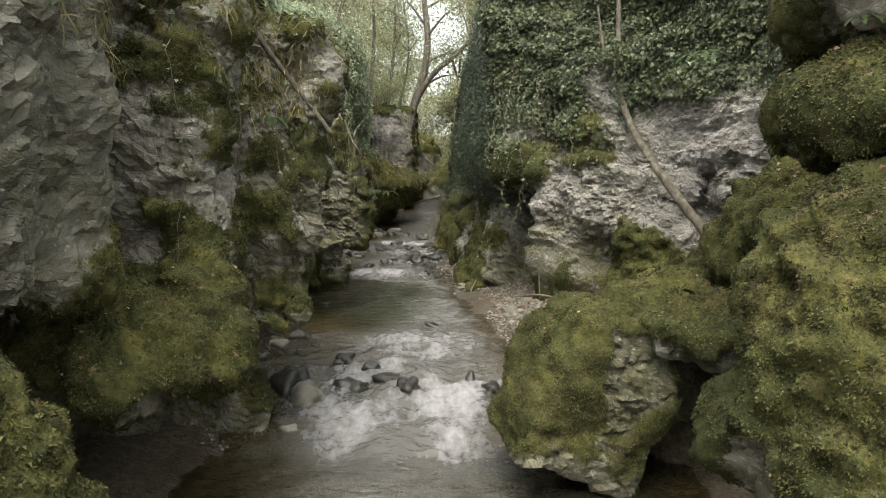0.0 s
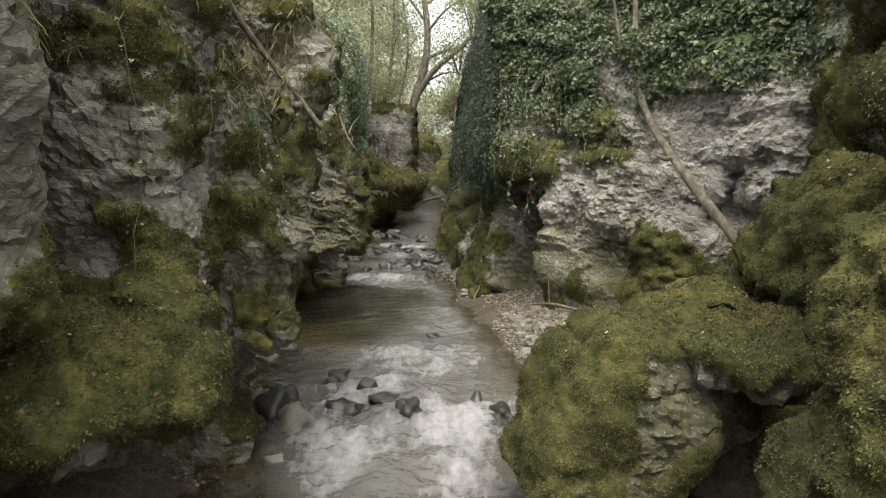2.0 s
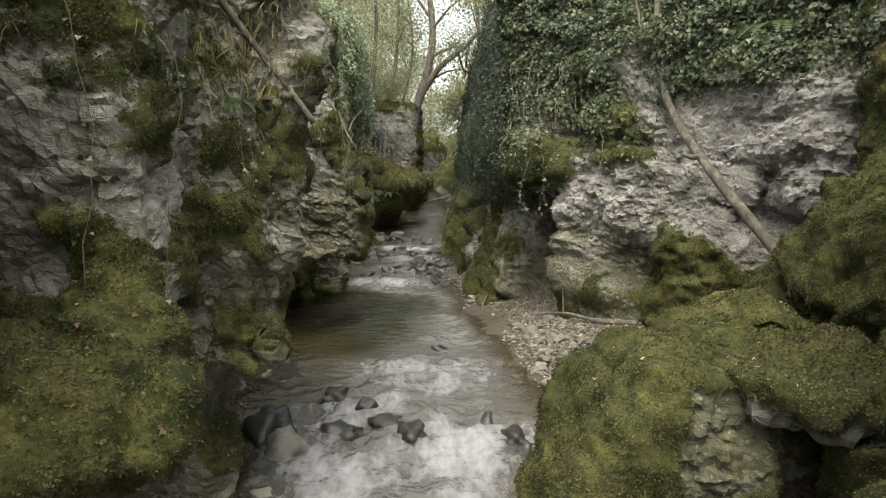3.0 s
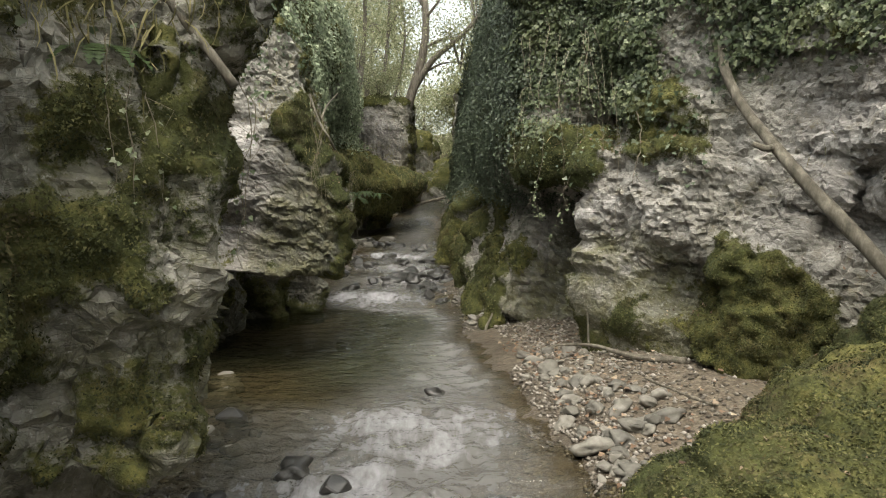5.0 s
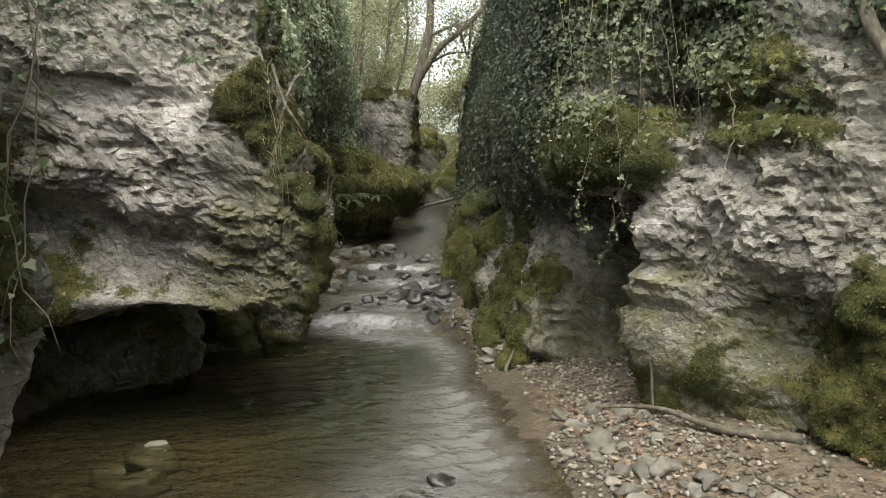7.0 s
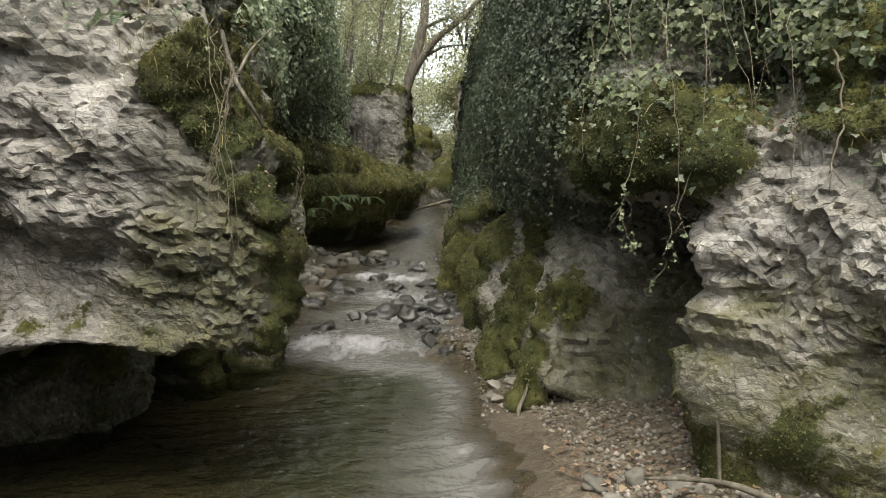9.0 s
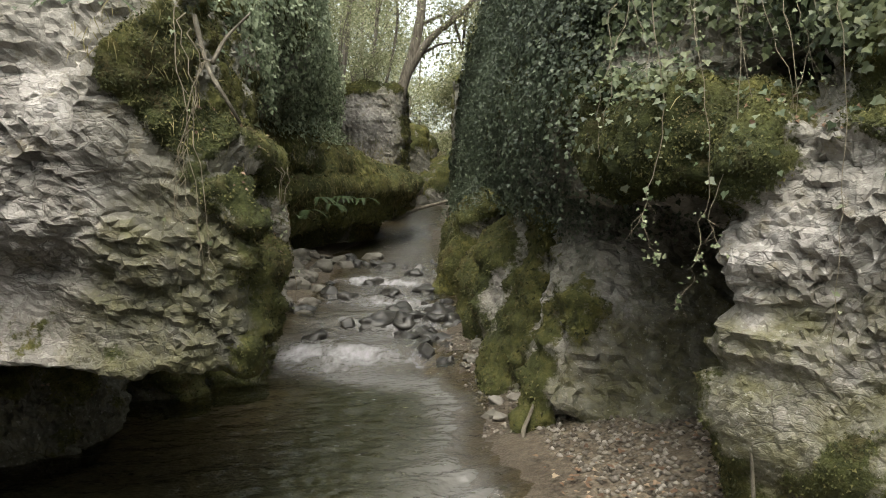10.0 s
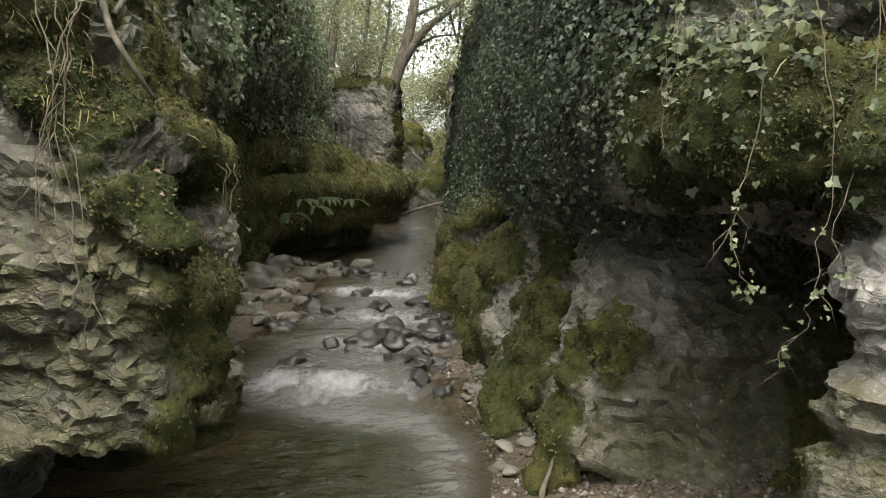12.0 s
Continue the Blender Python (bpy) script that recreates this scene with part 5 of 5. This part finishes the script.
for k, (x, y, s) in enumerate(((1.26, 15.67, 0.17), (1.45, 15.13, 0.17), (1.48, 13.52, 0.17), (1.56, 12.47, 0.2), (2.11, 12.61, 0.17), (2.47, 12.81, 0.14), (1.85, 15.75, 0.17), (1.85, 12.51, 0.14), (-2.64, 9.8, 0.17), (-2.17, 9.68, 0.15),
                               (-2.12, 31.16, 0.4), (-3.17, 28.52, 0.28), (-3.99, 27.28, 0.42), (-4.3, 26.6, 0.35), (-3.6, 27.9, 0.3), (-3.4, 26.6, 0.25), (-2.7, 29.6, 0.3), (-3.9, 29.4, 0.3), (-4.4, 28.4, 0.35))):
    z = max(float(ground_height(np.array([x]), np.array([y]))[0]), float(water_level(y)) - 0.12)
    stone(x, y, z + 0.22 * s, s, False, k)
for k, (x, y, z, s) in enumerate(((-3.45, 15.5, -0.16, 0.28), (-3.75, 15.1, -0.16, 0.26), (-3.3, 14.9, -0.2, 0.24), (-3.9, 14.4, -0.2, 0.22), (-2.9, 14.2, -0.2, 0.25), (-2.69, 13.64, -0.08, 0.2), (-3.0, 13.2, -0.1, 0.2), (-2.55, 12.8, -0.14, 0.16), (-3.25, 12.5, -0.12, 0.2), (-2.4, 13.3, -0.12, 0.14))):
    stone(x, y, z, s, False, k + 3, "tan stone lying under shallow water", "stones in the pool")
rr = random.Random(9)
for k in range(120):
    y = rr.uniform(11.8, 16.2) if k < 95 else rr.uniform(18.8, 22.5)
    x = float(ramp_of(y, EDGE_R)) + (abs(rr.gauss(0, 0.8)) + 0.1 if k < 95 else rr.uniform(0.0, 0.7))
    s = rr.uniform(0.045, 0.14)
    stone(x, y, float(ground_height(np.array([x]), np.array([y]))[0]) + 0.25 * s, s, False, k)
for k in range(60):
    x, y = rr.uniform(-4.6, -2.9), rr.uniform(24.5, 30.5)
    s = rr.uniform(0.1, 0.26)
    stone(x, y, float(ground_height(np.array([x]), np.array([y]))[0]) + 0.2 * s, s, False, k, "angular pale rock on the stony bank", "rocks on the far bank")

g = np.random.default_rng(14)
ly = g.uniform(11.2, 17.6, 520)
lx = ramp_of(ly, EDGE_R) + 0.2 + np.abs(g.normal(0, 1.2, 520))
lp = np.stack((lx, ly, ground_height(lx, ly) + 0.03), -1)
stuff("leaf_litter", "brown fallen leaves lying on the gravel bank", "leaves", leaf_mesh("leaf_litter", lp, np.tile(np.array((0, 0, 1.0)), (520, 1)), 0.06, DEAD, droop=0.0, jitter=0.25, seed=14))
g = np.random.default_rng(4)
count = 5200
gy = np.concatenate((g.uniform(11.0, 18.4, 3600), g.uniform(18.4, 23, 600), g.uniform(9, 13.5, 1000)))
gx = np.concatenate((ramp_of(gy[:3600], EDGE_R) + np.abs(g.normal(0, 1.3, 3600)) - 0.05 + 0.6 * step01(gy[:3600], 15.4, 16.2), ramp_of(gy[3600:4200], EDGE_R) + g.uniform(-0.1, 0.9, 600), ramp_of(gy[4200:], EDGE_L) + g.normal(0, 0.3, 1000)))
oct_v = np.array(((1, 0, 0), (-1, 0, 0), (0, 1, 0), (0, -1, 0), (0, 0, 0.7), (0, 0, -0.7)), np.float32)
oct_f = np.array(((0, 2, 4), (2, 1, 4), (1, 3, 4), (3, 0, 4), (2, 0, 5), (1, 2, 5), (3, 1, 5), (0, 3, 5)), np.int32)
size = g.uniform(0.012, 0.045, count)[:, None, None]
ang = g.uniform(0, 6.28, count)
lv = oct_v[None] * size * g.uniform(0.7, 1.3, (count, 6, 1))
px = lv[..., 0] * np.cos(ang)[:, None] - lv[..., 1] * np.sin(ang)[:, None] + gx[:, None]
py = lv[..., 0] * np.sin(ang)[:, None] + lv[..., 1] * np.cos(ang)[:, None] + gy[:, None]
pz = lv[..., 2] + ground_height(gx, gy)[:, None] + 0.01
PEBBLE = Nodes("pebble")
pebble_mat = PEBBLE.done(PEBBLE.ramp(PEBBLE.put("ShaderNodeNewGeometry").outputs["Random Per Island"], [(0.0, (0.07, 0.058, 0.045)), (0.5, (0.16, 0.14, 0.115)), (1.0, (0.3, 0.27, 0.235))]), 0.75, 0.3)
stuff("gravel", "loose pale gravel on the stream bank", "gravel", mesh_from("gravel", np.stack((px, py, pz), -1).reshape(-1, 3), (np.arange(count)[:, None, None] * 6 + oct_f[None]).reshape(-1, 3), pebble_mat))

for k, (pts, r0, r1) in enumerate((([(3.2, 14.35, 0.5), (2.6, 14.7, 0.47), (2.1, 15.3, 0.5), (1.5, 15.6, 0.42)], 0.06, 0.012), ([(2.1, 15.45, 0.4), (2.08, 15.5, 0.9), (2.06, 15.55, 1.25)], 0.018, 0.01), ([(2.9, 12.6, 0.45), (2.6, 13.0, 0.5), (2.4, 13.5, 0.5)], 0.02, 0.012))):
    st = holder("driftwood", "dry grey driftwood stick lying on the gravel bank", "driftwood", "driftwood")
    stem("stick", pts, r0, r1, DEADWOOD, st, 7, seed=k + 50)
root = holder("bleached_root", "pale bleached root stub standing at the rock foot", "driftwood")
stem("root_stem", [(0.74, 18.2, 0.0), (0.72, 18.26, 0.14), (0.8, 18.38, 0.28), (0.86, 18.46, 0.4)], 0.035, 0.015, PALE_WOOD, root, 7, seed=71)
pole = holder("fallen_pole", "thin fallen branch lying across the stream", "branch")
stem("pole_stem", [(-1.9, 37.2, 1.5), (-0.9, 37.0, 1.9), (0.2, 36.8, 2.2)], 0.07, 0.05, DEADWOOD, pole, 7)


# ---------------------------------------------------------------- trees above the gorge
def tree(base, height, lean, radius, seed, crown_r=2.2, leaves=2600, leaf=0.17, limbs=6, material=None, label="slender leafy tree with a pale trunk", low=0.35):
    rr = random.Random(seed)
    ob = holder("tree", label, "tree", "trees above the gorge")
    b = Vector(base)
    top = b + Vector((lean[0], lean[1], height))
    mid = [b.lerp(top, t) + Vector((rr.gauss(0, 0.2), rr.gauss(0, 0.2), 0)) * height * 0.12 for t in (0.3, 0.65)]
    line = [b - Vector((0, 0, 0.6)), b, *mid, top]
    stem("trunk", line, radius, radius * 0.25, BARK, ob, 9, 5, seed=seed)
    path = tube_path(line, 8)
    ends = [top]
    for k in range(limbs):
        p = path[int(len(path) * rr.uniform(low, 0.92))]
        a = rr.uniform(0, math.tau)
        ln = crown_r * rr.uniform(0.6, 1.15)
        e = p + Vector((math.cos(a) * ln, math.sin(a) * ln, rr.uniform(0.1, 0.9) * ln))
        stem("limb", [p, p.lerp(e, 0.5) + Vector((0, 0, 0.12 * ln)), e], radius * 0.3, 0.015, BARK, ob, 6, 4, seed=seed + k)
        ends += [e, p.lerp(e, 0.65)]
    g = np.random.default_rng(seed)
    centre = np.array([tuple(e) for e in ends], np.float32)
    which = g.integers(0, len(centre), leaves)
    off = g.normal(size=(leaves, 3)) * np.array((0.55, 0.55, 0.4)) * crown_r * 0.62
    me = leaf_mesh("crown", centre[which] + off, np.tile(np.array((0, 0, 1.0)), (leaves, 1)), leaf, material or CANOPY, OVAL_LEAF, OVAL_FACES, jitter=0.8, seed=seed)
    crown = new("crown", me)
    crown.parent = ob
    tagged(crown, kind="stuff")
    return ob


def shrub(base, size, seed, leaves=2600, leaf=0.1):
    """A shrub: arching stems and a loose cloud of small leaves."""
    rr = random.Random(seed)
    ob = holder("shrub", "yellow-green shrub hanging over the cliff top", "shrub", "shrubs on the cliff tops")
    b = Vector(base)
    ends = []
    for k in range(7):
        a = rr.uniform(0, math.tau)
        e = b + Vector((math.cos(a) * size * rr.uniform(0.3, 1), math.sin(a) * size * rr.uniform(0.3, 1), size * rr.uniform(0.5, 1.6)))
        stem("stem", [b - Vector((0, 0, 0.3)), b.lerp(e, 0.5) + Vector((0, 0, size * 0.25)), e], 0.04, 0.01, BARK, ob, 5, 4, seed=seed + k)
        ends += [e, b.lerp(e, 0.6) + Vector((0, 0, size * 0.2))]
    g = np.random.default_rng(seed)
    centre = np.array([tuple(e) for e in ends], np.float32)
    p = centre[g.integers(0, len(centre), leaves)] + g.normal(size=(leaves, 3)) * np.array((0.3, 0.3, 0.28)) * size
    lf = new("leaves", leaf_mesh("leaves", p, np.tile(np.array((0, 0, 1.0)), (leaves, 1)), leaf, CANOPY, OVAL_LEAF, OVAL_FACES, jitter=0.8, seed=seed))
    lf.parent = ob
    tagged(lf, kind="stuff")


for k, (x, y, z, s) in enumerate(((-5.2, 34, 8.0, 1.3), (-4.0, 38.5, 7.4, 1.4), (-3.3, 42.5, 7.0, 1.2), (-5.0, 44, 7.4, 1.6), (1.6, 30, 9.6, 1.4), (1.4, 36, 9.8, 1.6), (0.9, 43, 9.0, 1.6),
                                  (-4.4, 47.5, 7.6, 1.8), (-2.2, 56, 6.3, 1.8), (2.6, 53, 8.4, 1.8))):
    shrub((x, y, z), s, 300 + k)
r = random.Random(21)
big = tree((-1.9, 43.0, 6.6), 12, (1.0, 0, 0), 0.32, 2, 3.0, 3600, 0.18, 8, label="tall forked tree on the rock above the gorge")
stem("fork", [(-1.7, 43, 7.4), (-0.6, 42.6, 9.0), (0.9, 42.2, 10.2), (2.2, 42, 11.6)], 0.2, 0.08, BARK, big, 8)
for k, (x, y, z, h, lx) in enumerate(((-4.2, 41, 7.2, 10, 0.6), (-5.2, 36, 8.0, 9, 0.8), (-3.4, 45, 7.4, 12, 0.4), (-6.0, 39, 8.4, 11, 0.5), (-2.9, 48, 7.6, 12, 0.4),
                                      (1.8, 46, 8.8, 10, -0.8), (2.4, 36, 9.6, 8, -1.2), (3.6, 41, 9.6, 10, -1.0))):
    tree((x, y, z), h, (lx, r.uniform(-1, 1), 0), r.uniform(0.1, 0.2), 100 + k, r.uniform(1.6, 2.4), 5000, 0.12, 9, low=0.4)
for k, (x, y, h) in enumerate(((1.0, 64, 6.5), (2.5, 61, 7.5), (-1.6, 70, 9.0), (4.4, 58, 9.0))):
    tree((x, y, float(ground_height(np.array([x]), np.array([y]))[0])), h, (0.3, 0, 0), 0.14, 260 + k, 2.2, 6500, 0.2, 10, low=0.15)
for k in range(18):
    x, y = r.uniform(-17, -4.5) if k < 13 else r.uniform(3.5, 11), r.uniform(60, 80)
    tree((x, y, float(ground_height(np.array([x]), np.array([y]))[0])), r.uniform(11, 17), (r.uniform(-1, 1), 0, 0), r.uniform(0.15, 0.3), 200 + k, r.uniform(2.6, 3.8), 5500, 0.24, 9, low=0.1)
